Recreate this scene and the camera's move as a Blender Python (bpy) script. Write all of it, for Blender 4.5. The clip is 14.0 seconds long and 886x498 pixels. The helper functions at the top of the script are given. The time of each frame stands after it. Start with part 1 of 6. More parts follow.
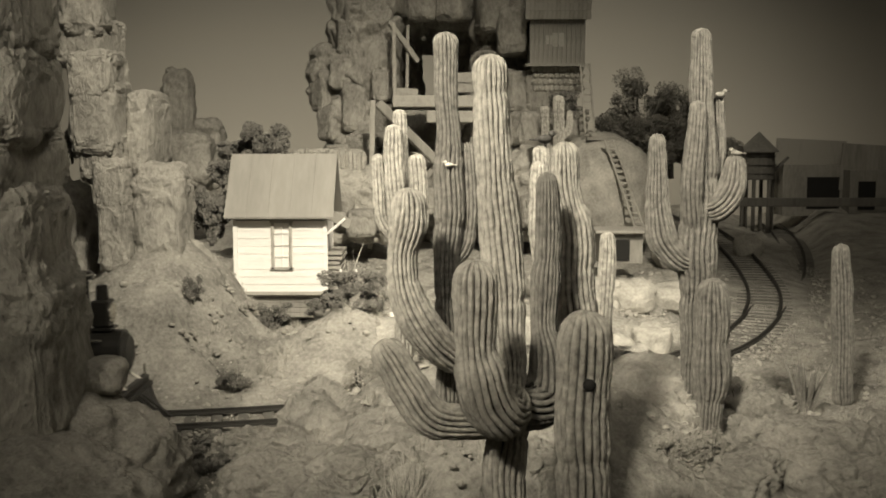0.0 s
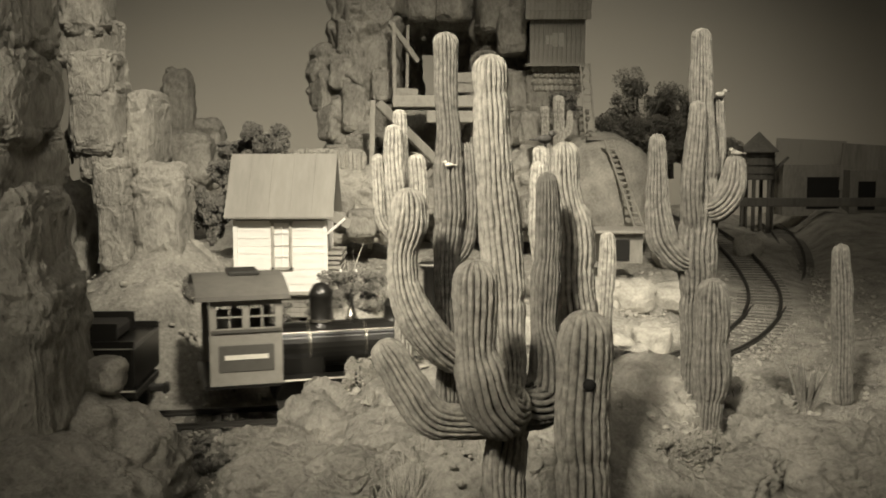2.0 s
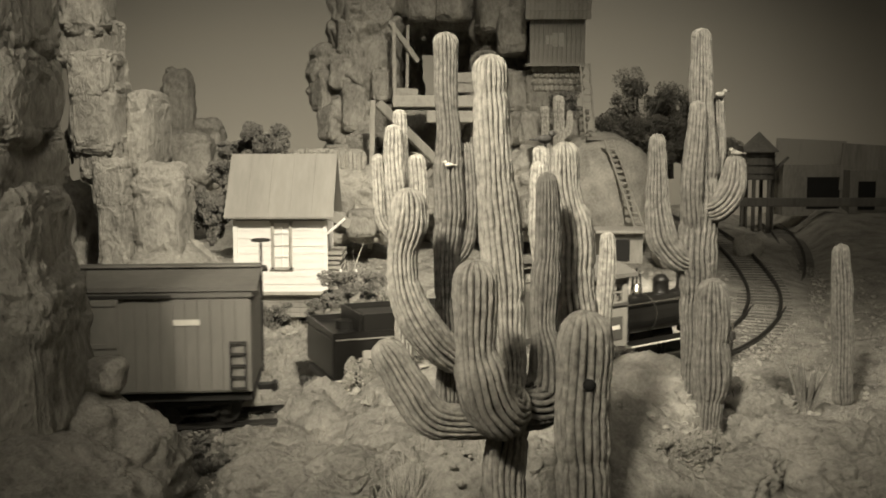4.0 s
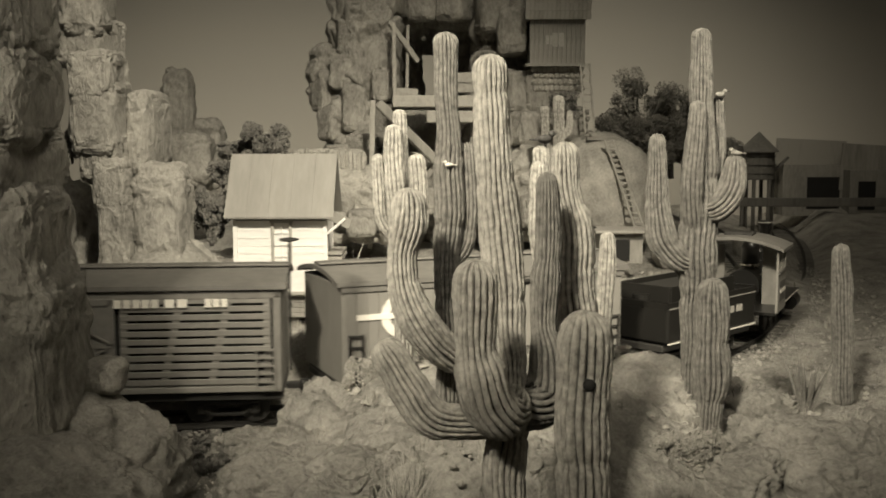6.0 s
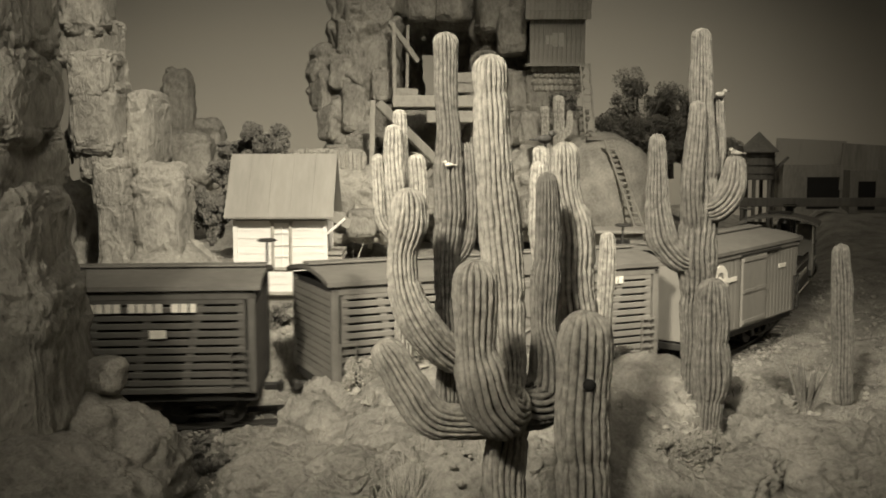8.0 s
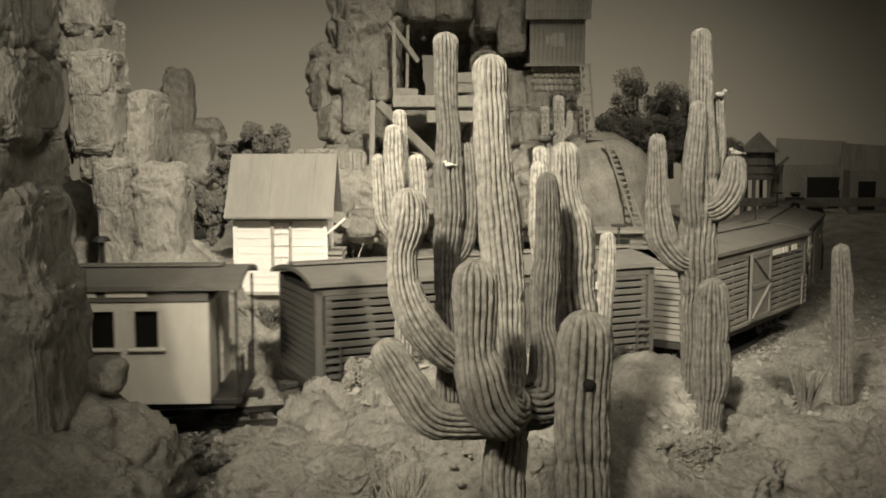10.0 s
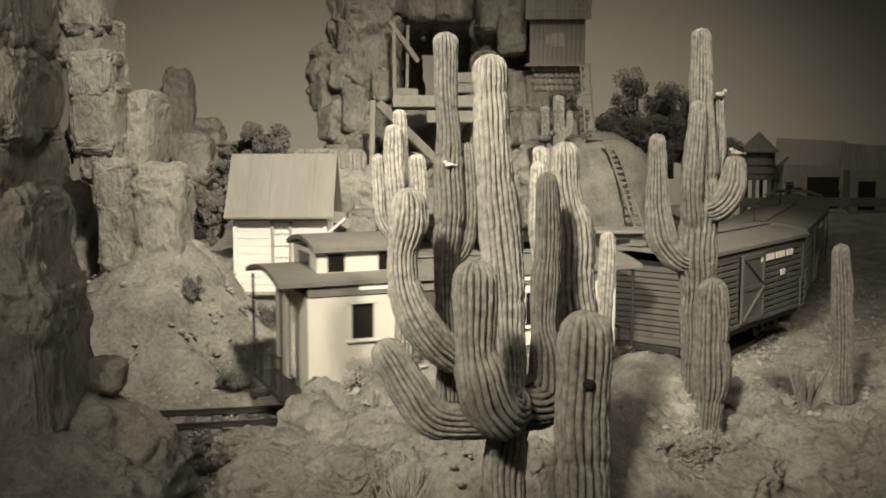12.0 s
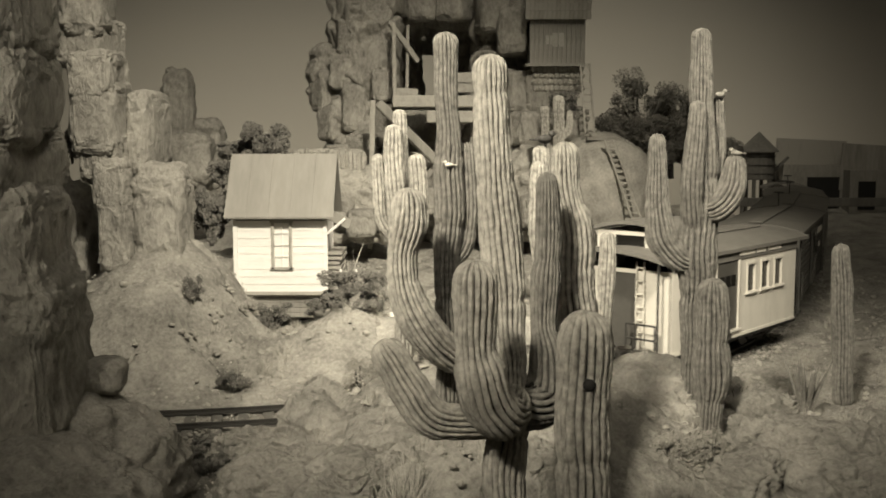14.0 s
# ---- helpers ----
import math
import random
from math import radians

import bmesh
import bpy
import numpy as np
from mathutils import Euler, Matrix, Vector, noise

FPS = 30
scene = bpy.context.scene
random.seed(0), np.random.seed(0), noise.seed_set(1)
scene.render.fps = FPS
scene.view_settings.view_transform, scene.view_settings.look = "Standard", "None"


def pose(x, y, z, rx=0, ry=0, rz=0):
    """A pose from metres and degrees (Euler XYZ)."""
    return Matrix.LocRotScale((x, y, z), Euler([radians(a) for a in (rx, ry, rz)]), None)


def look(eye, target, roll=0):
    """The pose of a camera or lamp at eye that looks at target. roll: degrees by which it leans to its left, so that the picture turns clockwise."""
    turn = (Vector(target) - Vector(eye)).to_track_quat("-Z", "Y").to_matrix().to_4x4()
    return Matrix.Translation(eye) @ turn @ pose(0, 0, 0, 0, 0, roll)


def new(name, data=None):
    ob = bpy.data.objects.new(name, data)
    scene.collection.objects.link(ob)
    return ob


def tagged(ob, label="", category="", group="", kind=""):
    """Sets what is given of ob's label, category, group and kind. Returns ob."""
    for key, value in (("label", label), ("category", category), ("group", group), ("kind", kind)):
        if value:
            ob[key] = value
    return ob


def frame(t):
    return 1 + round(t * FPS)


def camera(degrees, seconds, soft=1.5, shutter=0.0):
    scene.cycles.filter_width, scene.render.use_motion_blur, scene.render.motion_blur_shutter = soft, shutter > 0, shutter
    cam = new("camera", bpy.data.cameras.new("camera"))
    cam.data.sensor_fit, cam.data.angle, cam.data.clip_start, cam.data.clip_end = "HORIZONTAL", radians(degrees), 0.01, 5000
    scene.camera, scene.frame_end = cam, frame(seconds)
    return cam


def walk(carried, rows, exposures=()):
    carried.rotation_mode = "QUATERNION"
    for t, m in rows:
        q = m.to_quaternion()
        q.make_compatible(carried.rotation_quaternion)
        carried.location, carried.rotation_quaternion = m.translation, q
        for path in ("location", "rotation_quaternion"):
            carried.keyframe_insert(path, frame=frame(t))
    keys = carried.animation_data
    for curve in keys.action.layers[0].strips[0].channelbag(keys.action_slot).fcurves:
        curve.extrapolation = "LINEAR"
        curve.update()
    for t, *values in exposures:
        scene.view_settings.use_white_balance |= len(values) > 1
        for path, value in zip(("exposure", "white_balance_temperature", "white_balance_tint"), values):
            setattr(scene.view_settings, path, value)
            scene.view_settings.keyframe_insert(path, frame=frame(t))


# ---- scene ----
# A narrow-gauge model railway in a desert, about 1:48; plans below are in centimetres, scaled by CM.
CM = 0.01

# -- camera: it stands still
cam = camera(45.93, 14.0, soft=1.8, shutter=0.5)
EYE = pose(0, 0, 0.10337, 90 - 6.353, 0, 0)
walk(cam, [(0.0, EYE), (14.0, EYE)], exposures=[(0.0, 0.0, 6500, 10), (14.0, 0.0, 6500, 10)])

# -- light: unseen spots, cones narrowed to dim the view's edges, and a soft room lamp
world = bpy.data.worlds.new("room_light")
world.use_nodes = True
world.node_tree.nodes["Background"].inputs[0].default_value = (1.0, 0.93, 0.74, 1)
world.node_tree.nodes["Background"].inputs[1].default_value = 0.1
scene.world = world


def lamp(name, kind, eye, target, energy, size, color=(1.0, 0.905, 0.72)):
    data = bpy.data.lights.new(name, kind)
    data.energy, data.color = energy, color
    ob = new(name, data)
    ob.matrix_world = look([c * CM for c in eye], [c * CM for c in target])
    if kind == "SPOT":
        data.spot_size, data.spot_blend, data.shadow_soft_size = radians(size), 1.0, 0.045
    else:
        data.shape, data.size = "DISK", size
    return ob


lamp("ceiling_spot", "SPOT", (22, -30, 80), (-2, 56, 6), 92, 24.5)
lamp("aisle_spot", "SPOT", (-24, -32, 52), (-0.6, 25, 12.8), 53, 19.5)
lamp("room_lamp", "AREA", (15, -50, 165), (0, 50, 0), 7.5, 1.6)
# unseen fill, added to brighten the painted sky
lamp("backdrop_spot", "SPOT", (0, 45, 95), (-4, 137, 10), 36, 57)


# -- materials
def tone(v, warm=1.0):
    """A sun-bleached, nearly neutral colour of that value."""
    return (v, v * (1 - 0.04 * warm), v * (1 - 0.14 * warm), 1)


def material(name, dark, light, scale=60.0, rough=0.85, bump=0.35, fine=6.0, metal=0.0, stretch=(1, 1, 1), depth=0.002, vary=0.0):
    m = bpy.data.materials.new(name)
    m.use_nodes = True
    nt = m.node_tree
    N, L = nt.nodes, nt.links
    bsdf = N["Principled BSDF"]
    bsdf.inputs["Roughness"].default_value, bsdf.inputs["Metallic"].default_value = rough, metal
    co = N.new("ShaderNodeTexCoord")
    mp = N.new("ShaderNodeMapping")
    mp.inputs["Scale"].default_value = stretch
    L.new(co.outputs["Object"], mp.inputs["Vector"])
    big, small = N.new("ShaderNodeTexNoise"), N.new("ShaderNodeTexNoise")
    big.inputs["Scale"].default_value, big.inputs["Detail"].default_value = scale, 6
    small.inputs["Scale"].default_value, small.inputs["Detail"].default_value = scale * fine, 5
    small.inputs["Roughness"].default_value = 0.72
    for n in (big, small):
        L.new(mp.outputs["Vector"], n.inputs["Vector"])
    mix = N.new("ShaderNodeMix")
    mix.data_type = "FLOAT"
    mix.inputs["Factor"].default_value = 0.5
    L.new(big.outputs["Fac"], mix.inputs["A"]), L.new(small.outputs["Fac"], mix.inputs["B"])
    height = mix.outputs["Result"]
    if vary:
        info = N.new("ShaderNodeObjectInfo")
        ma = N.new("ShaderNodeMath")
        ma.operation = "MULTIPLY_ADD"
        ma.inputs[1].default_value = vary
        L.new(info.outputs["Random"], ma.inputs[0]), L.new(height, ma.inputs[2])
        tint = ma.outputs[0]
    else:
        tint = height
    ramp = N.new("ShaderNodeValToRGB")
    e = ramp.color_ramp.elements
    e[0].position, e[0].color = 0.32, dark
    e[1].position, e[1].color = 0.66, light
    L.new(tint, ramp.inputs["Fac"]), L.new(ramp.outputs["Color"], bsdf.inputs["Base Color"])
    b = N.new("ShaderNodeBump")
    b.inputs["Strength"].default_value, b.inputs["Distance"].default_value = bump, depth
    L.new(height, b.inputs["Height"]), L.new(b.outputs["Normal"], bsdf.inputs["Normal"])
    return m


def flat(name, v, rough=0.6, metal=0.0, warm=1.0):
    return material(name, tone(v * 0.82, warm), tone(v * 1.12, warm), 120, rough, 0.12, 5, metal, depth=0.0006)


ROCK = material("sandstone", tone(0.19), tone(0.52), 70, 0.92, 1.0, 9, depth=0.004)
ROCK_BIG = material("cliff_sandstone", tone(0.17), tone(0.46), 50, 0.92, 0.9, 8, depth=0.005, stretch=(1.0, 1.0, 0.6))
ROCK_PALE = material("pale_rock", tone(0.24), tone(0.58), 70, 0.92, 1.0, 9, depth=0.003)
SAND = material("desert_soil", tone(0.14), tone(0.5), 60, 0.95, 1.0, 9, depth=0.004)
GRAVEL = material("ballast_stone", tone(0.12), tone(0.4), 300, 0.95, 0.5, 3, depth=0.001)
CACTUS = material("cactus_skin", tone(0.17), tone(0.42), 90, 0.75, 1.0, 14, depth=0.0018, stretch=(1, 1, 0.45))
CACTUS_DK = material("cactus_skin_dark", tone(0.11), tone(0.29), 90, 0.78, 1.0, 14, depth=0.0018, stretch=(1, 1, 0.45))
LEAF = material("sage_leaf", tone(0.07), tone(0.24), 150, 0.9, 0.3, 4)
# paler copy of LEAF for far trees, distance haze put into the colour
LEAF_FAR = material("hazy_leaf", tone(0.19), tone(0.42), 150, 0.9, 0.3, 4)
LEAF_PALE = material("dry_leaf", tone(0.22), tone(0.5), 200, 0.9, 0.3, 4)
GRASS = material("dry_grass", tone(0.2), tone(0.5), 200, 0.9, 0.2, 4)
BARK = material("bark", tone(0.06), tone(0.16), 120, 0.9, 0.6, 5)
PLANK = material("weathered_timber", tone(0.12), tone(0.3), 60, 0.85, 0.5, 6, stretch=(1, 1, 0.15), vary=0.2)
PLANK_PALE = material("bleached_timber", tone(0.2), tone(0.42), 60, 0.85, 0.5, 6, vary=0.15)
TIE = material("sleeper_timber", tone(0.05), tone(0.15), 150, 0.9, 0.5, 4, vary=0.3)
WHITE = material("white_paint", tone(0.66, 0.5), tone(0.86, 0.5), 35, 0.6, 0.25, 8, depth=0.0006, stretch=(0.3, 1, 1.5), vary=0.1)
CREAM = material("cream_paint", tone(0.46), tone(0.64), 30, 0.5, 0.2, 6, depth=0.0006, stretch=(1, 1, 0.4))
TIN = material("tin_roof", tone(0.2), tone(0.3), 40, 0.6, 0.2, 5, depth=0.0006, stretch=(1, 0.2, 0.2))
BLACK = flat("black_enamel", 0.014, 0.32)
IRON = flat("sooty_iron", 0.03, 0.55)
TYRE = flat("dull_steel", 0.07, 0.5, 0.4)
FADED = flat("faded_lettering", 0.36, 0.6)
BRASS = flat("polished_bright_metal", 0.6, 0.25, 0.9)
LINE = flat("white_lining", 0.72, 0.5)
CABGREY = flat("cab_paint", 0.26, 0.5)
CABDARK = flat("cab_panel", 0.09, 0.5)
BOXC = material("boxcar_paint", tone(0.16), tone(0.23), 40, 0.65, 0.3, 7, depth=0.0006, stretch=(1, 1, 0.3))
STOCKA = material("stock_car_paint", tone(0.12), tone(0.2), 40, 0.7, 0.3, 7, depth=0.0006, vary=0.12)
STOCKB = material("dark_stock_car_paint", tone(0.05), tone(0.09), 40, 0.7, 0.3, 7, depth=0.0006, vary=0.12)
# near black, so the shade inside the cars is in the colour
INSIDE = flat("car_shade", 0.012, 0.9)
ROOFC = material("car_roof_paint", tone(0.1), tone(0.17), 40, 0.7, 0.3, 6, depth=0.0006)
DOORC = flat("caboose_door", 0.07, 0.5)
RAIL = flat("rusty_rail", 0.045, 0.6, 0.3)
PANE = flat("dark_pane", 0.012, 0.12)
DUSTY = flat("dusty_pane", 0.13, 0.3)
PALE_PANE = flat("whitewashed_pane", 0.34, 0.4)
TANK = material("tank_staves", tone(0.08), tone(0.16), 60, 0.85, 0.4, 6, stretch=(1, 1, 0.2))
SHED = material("shed_boards", tone(0.16), tone(0.32), 60, 0.85, 0.4, 6, stretch=(1, 1, 0.3))
DARK = flat("dark_opening", 0.01, 0.9)


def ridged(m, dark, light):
    """Groove shade put into the colour by pointiness, and ridges broken into pale tufts of spines."""
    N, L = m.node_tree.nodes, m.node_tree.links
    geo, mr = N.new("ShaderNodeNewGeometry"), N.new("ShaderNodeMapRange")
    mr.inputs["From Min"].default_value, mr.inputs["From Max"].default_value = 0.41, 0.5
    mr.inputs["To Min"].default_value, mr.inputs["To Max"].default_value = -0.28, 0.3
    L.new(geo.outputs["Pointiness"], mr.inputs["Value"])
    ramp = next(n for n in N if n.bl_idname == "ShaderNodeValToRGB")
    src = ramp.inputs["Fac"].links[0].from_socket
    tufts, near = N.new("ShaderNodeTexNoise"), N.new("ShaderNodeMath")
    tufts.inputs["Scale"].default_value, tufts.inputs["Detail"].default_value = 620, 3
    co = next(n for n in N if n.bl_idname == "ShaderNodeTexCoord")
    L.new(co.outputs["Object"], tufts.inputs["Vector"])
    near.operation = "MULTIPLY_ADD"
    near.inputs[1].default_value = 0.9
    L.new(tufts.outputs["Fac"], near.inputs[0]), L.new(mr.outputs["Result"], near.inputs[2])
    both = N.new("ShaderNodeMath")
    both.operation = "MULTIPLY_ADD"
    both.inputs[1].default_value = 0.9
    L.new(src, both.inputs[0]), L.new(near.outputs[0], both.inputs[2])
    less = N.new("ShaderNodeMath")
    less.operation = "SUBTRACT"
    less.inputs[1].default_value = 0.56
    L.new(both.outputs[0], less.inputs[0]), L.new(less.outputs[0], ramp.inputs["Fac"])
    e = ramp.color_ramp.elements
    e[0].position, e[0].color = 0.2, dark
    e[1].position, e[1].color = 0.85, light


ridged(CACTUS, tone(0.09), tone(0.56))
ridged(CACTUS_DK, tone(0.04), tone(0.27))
FEATHER = material("bird_feather", tone(0.08), tone(0.45), 700, 0.8, 0.3, 3)
CROW = material("black_feather", tone(0.02), tone(0.07), 700, 0.6, 0.3, 3)
OWLW = flat("white_down", 0.75, 0.8)
WALLPAINT = flat("room_wall_paint", 0.6, 0.9)


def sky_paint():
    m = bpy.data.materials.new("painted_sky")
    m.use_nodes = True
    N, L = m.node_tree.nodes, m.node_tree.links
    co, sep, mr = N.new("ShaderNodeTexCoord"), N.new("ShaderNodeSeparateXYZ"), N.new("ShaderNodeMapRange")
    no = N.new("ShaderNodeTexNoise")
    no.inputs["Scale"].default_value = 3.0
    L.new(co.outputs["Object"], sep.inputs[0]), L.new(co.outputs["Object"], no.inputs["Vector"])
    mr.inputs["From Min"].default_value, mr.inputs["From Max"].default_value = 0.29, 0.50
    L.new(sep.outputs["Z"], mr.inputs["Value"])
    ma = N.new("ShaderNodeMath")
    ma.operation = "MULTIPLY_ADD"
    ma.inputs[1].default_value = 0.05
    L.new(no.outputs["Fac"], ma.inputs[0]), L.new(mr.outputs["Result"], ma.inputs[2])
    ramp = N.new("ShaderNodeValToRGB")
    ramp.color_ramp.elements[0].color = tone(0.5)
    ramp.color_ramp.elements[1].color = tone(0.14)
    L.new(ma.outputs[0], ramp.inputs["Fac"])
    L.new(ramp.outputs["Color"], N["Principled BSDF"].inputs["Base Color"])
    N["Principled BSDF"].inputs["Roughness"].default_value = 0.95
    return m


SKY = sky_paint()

# -- building helpers
ORG = {}
random.seed(7)


def thing(name, at=(0, 0, 0), label="", category="", group=""):
    ob = new(name)
    ob.empty_display_size = 0.01
    ob.location = Vector(at) * CM
    ORG[ob.name] = Vector(at)
    return tagged(ob, label, category, group)


def mesh_of(name, bm, mat, org, smooth):
    for v in bm.verts:
        v.co = (v.co - org) * CM
    me = bpy.data.meshes.new(name)
    bm.to_mesh(me)
    bm.free()
    me.materials.append(mat)
    if smooth:
        for p in me.polygons:
            p.use_smooth = True
    return me


def part(name, bm, mat, parent, label="", smooth=False):
    """One mesh under a thing or a part; the plan is in the thing's space for movers, in the place's for the rest."""
    org = ORG[parent.name]
    ob = new(name, mesh_of(name, bm, mat, org, smooth))
    ob.parent = parent
    ORG[ob.name] = org
    return tagged(ob, label)


def piece(name, me, parent, at, rot=(0, 0, 0)):
    """One more object on a shared mesh, under a part."""
    ob = new(name, me)
    ob.parent = parent
    ob.location = (Vector(at) - ORG[parent.name]) * CM
    ob.rotation_euler = [radians(a) for a in rot]
    ORG[ob.name] = Vector(at)
    return ob


def solid(name, bm, mat, label="", category="", kind="", group="", smooth=False):
    lo = Vector([min(v.co[i] for v in bm.verts) for i in range(3)])
    hi = Vector([max(v.co[i] for v in bm.verts) for i in range(3)])
    at = Vector(((lo.x + hi.x) / 2, (lo.y + hi.y) / 2, lo.z))
    ob = new(name, mesh_of(name, bm, mat, at, smooth))
    ob.location = at * CM
    ORG[ob.name] = at
    return tagged(ob, label, category, group, kind)


def box(bm, x, y, z, sx, sy, sz, bevel=0.0, m=None):
    r = bmesh.ops.create_cube(bm, size=1.0)
    for v in r["verts"]:
        v.co = Vector((x + v.co.x * sx, y + v.co.y * sy, z + v.co.z * sz))
    if bevel:
        edges = list({e for v in r["verts"] for e in v.link_edges})
        got = bmesh.ops.bevel(bm, geom=edges, offset=bevel, segments=1, affect="EDGES")
        vs = list({v for f in got["faces"] for v in f.verts} | {v for v in r["verts"] if v.is_valid})
    else:
        vs = r["verts"]
    if m is not None:
        bmesh.ops.transform(bm, matrix=m, verts=vs)
    return vs


def B(*a, **k):
    bm = bmesh.new()
    box(bm, *a, **k)
    return bm


def beam(bm, p, q, w, d=None):
    """A squared timber from p to q."""
    p, q = Vector(p), Vector(q)
    d = d or w
    rot = (q - p).to_track_quat("Z", "Y").to_matrix().to_4x4()
    box(bm, 0, 0, 0, w, d, (q - p).length, min(w, d) * 0.12, Matrix.Translation((p + q) / 2) @ rot)
    return bm


def cyl(bm, p, q, r0, r1=None, n=16, bevel=0.0):
    p, q = Vector(p), Vector(q)
    r1 = r0 if r1 is None else r1
    rot = (q - p).to_track_quat("Z", "Y").to_matrix().to_4x4()
    got = bmesh.ops.create_cone(bm, cap_ends=True, segments=n, radius1=r0, radius2=r1, depth=(q - p).length,
                                matrix=Matrix.Translation((p + q) / 2) @ rot)
    return got["verts"]


def C(*a, **k):
    bm = bmesh.new()
    cyl(bm, *a, **k)
    return bm


def lathe(bm, at, profile, n=20):
    """Turn a profile of (radius, height) round the upright through at."""
    rings = []
    for r, h in profile:
        rings.append([bm.verts.new((at[0] + r * math.cos(2 * math.pi * i / n), at[1] + r * math.sin(2 * math.pi * i / n), at[2] + h)) for i in range(n)])
    for a, b in zip(rings, rings[1:]):
        for i in range(n):
            bm.faces.new((a[i], a[(i + 1) % n], b[(i + 1) % n], b[i]))
    bm.faces.new(rings[0][::-1]), bm.faces.new(rings[-1])
    return bm


def smoothstep(v, a, b):
    u = np.clip((v - a) / (b - a), 0, 1)
    return u * u * (3 - 2 * u)


# -- the main line: straight, then two curves, then nearly straight (start, heading, lengths and curvatures)
def arc(x, y, h, k, s):
    if abs(k) < 1e-6:
        return x + s * math.cos(h), y + s * math.sin(h), h
    return x + (math.sin(h + k * s) - math.sin(h)) / k, y - (math.cos(h + k * s) - math.cos(h)) / k, h + k * s


def line(s):
    """Place and heading s centimetres along the main line."""
    p = (-17.5, 36.8, -0.016)
    if s < 0:
        return arc(*p, 0.0, s)
    p = arc(*p, 0.02253, min(s, 20.84))
    if s > 20.84:
        p = arc(*p, 0.03396, min(s - 20.84, 19.45))
    if s > 40.29:
        p = arc(*p, 0.004, s - 40.29)
    return p


GAUGE = 1.89


def spur(s):
    """The branch that leaves the main line and climbs away behind it."""
    p = arc(16.9, 56.3, 1.107, 0.022, min(s, 12.0))
    return arc(*p, 0.007, s - 12.0) if s > 12 else p


SPUR = np.array([spur(s) for s in np.arange(0, 50, 0.5)])
TRACK = np.array([line(s) for s in np.arange(-70, 130, 0.5)])


def hill(x, y, cx, cy, rx, ry, h, p=4):
    return h * np.exp(-(np.abs((x - cx) / rx) ** p + np.abs((y - cy) / ry) ** p))


def land(x, y):
    """Height of the ground over the rail foot, centimetres."""
    x, y = np.atleast_1d(np.asarray(x, float)), np.atleast_1d(np.asarray(y, float))
    d = np.full(x.shape, 1e9)
    inner = np.zeros(x.shape)
    for tx, ty, th in TRACK[::2]:
        e = np.hypot(x - tx, y - ty)
        near = e < d
        d = np.where(near, e, d)
        inner = np.where(near, -(x - tx) * math.sin(th) + (y - ty) * math.cos(th), inner)
    behind = inner > 0
    back = 1.3 * smoothstep(d, 1.6, 6.5) + 0.035 * np.clip(d - 8, 0, 60)
    back = back + hill(x, y, -17, 47, 7, 4, 1.2, 2) + hill(x, y, -12.4, 47.5, 3.5, 5.2, 4.0, 2) + hill(x, y, -4.2, 45, 2.5, 3.4, 1.5, 2) - hill(x, y, -7.9, 49, 2.0, 4, 1.0, 2) + hill(x, y, 20, 84, 22, 14, 1.2, 2)
    front = -0.5 + hill(x, y, 1.4, 30, 5.9, 6.3, 4.1, 4) + hill(x, y, 6.5, 35, 2.8, 2.5, 1.2, 2) + hill(x, y, 14, 29, 6.5, 8, 2.0, 4) + hill(x, y, -16, 27, 6, 7, 2.2, 4)
    front = front + hill(x, y, 30, 42, 12, 14, 1.2, 2) + 0.06 * np.clip(y - 62, 0, 60)
    z = np.where(behind, back, front * smoothstep(d, 1.5, 4.2))
    e = np.full(x.shape, 1e9)
    lift = np.zeros(x.shape)
    for i, (tx, ty, th) in enumerate(SPUR):
        q = np.hypot(x - tx, y - ty)
        lift = np.where(q < e, 0.025 * i, lift)
        e = np.minimum(e, q)
    k = smoothstep(e, 1.4, 5.0)
    z = z * k + lift * (1 - k)
    d = np.minimum(d, e)
    return z - 0.3 - 0.06 * (1 - smoothstep(d, 1.0, 2.6)), d


def stones(name, spots, rmin, rmax, mat, label, category):
    """Loose stones too many to count, in one mesh."""
    V, F = [], []
    ico = bmesh.new()
    bmesh.ops.create_icosphere(ico, subdivisions=1, radius=1)
    base, faces = [v.co.copy() for v in ico.verts], [[v.index for v in f.verts] for f in ico.faces]
    ico.free()
    for x, y, z in spots:
        r = rmin + (rmax - rmin) * random.random() ** 3
        k = len(V)
        rot = Euler((random.random() * 6, random.random() * 6, random.random() * 6)).to_matrix()
        sq = Vector((random.uniform(0.7, 1.3), random.uniform(0.7, 1.3), random.uniform(0.5, 0.9)))
        for b in base:
            q = rot @ (b * r * random.uniform(0.75, 1.15))
            V.append(((x + q.x * sq.x) * CM, (y + q.y * sq.y) * CM, (z + q.z * sq.z) * CM))
        F += [[k + i for i in f] for f in faces]
    me = bpy.data.meshes.new(name)
    me.from_pydata(V, [], F)
    me.materials.append(mat)
    return tagged(new(name, me), label, category, kind="stuff")


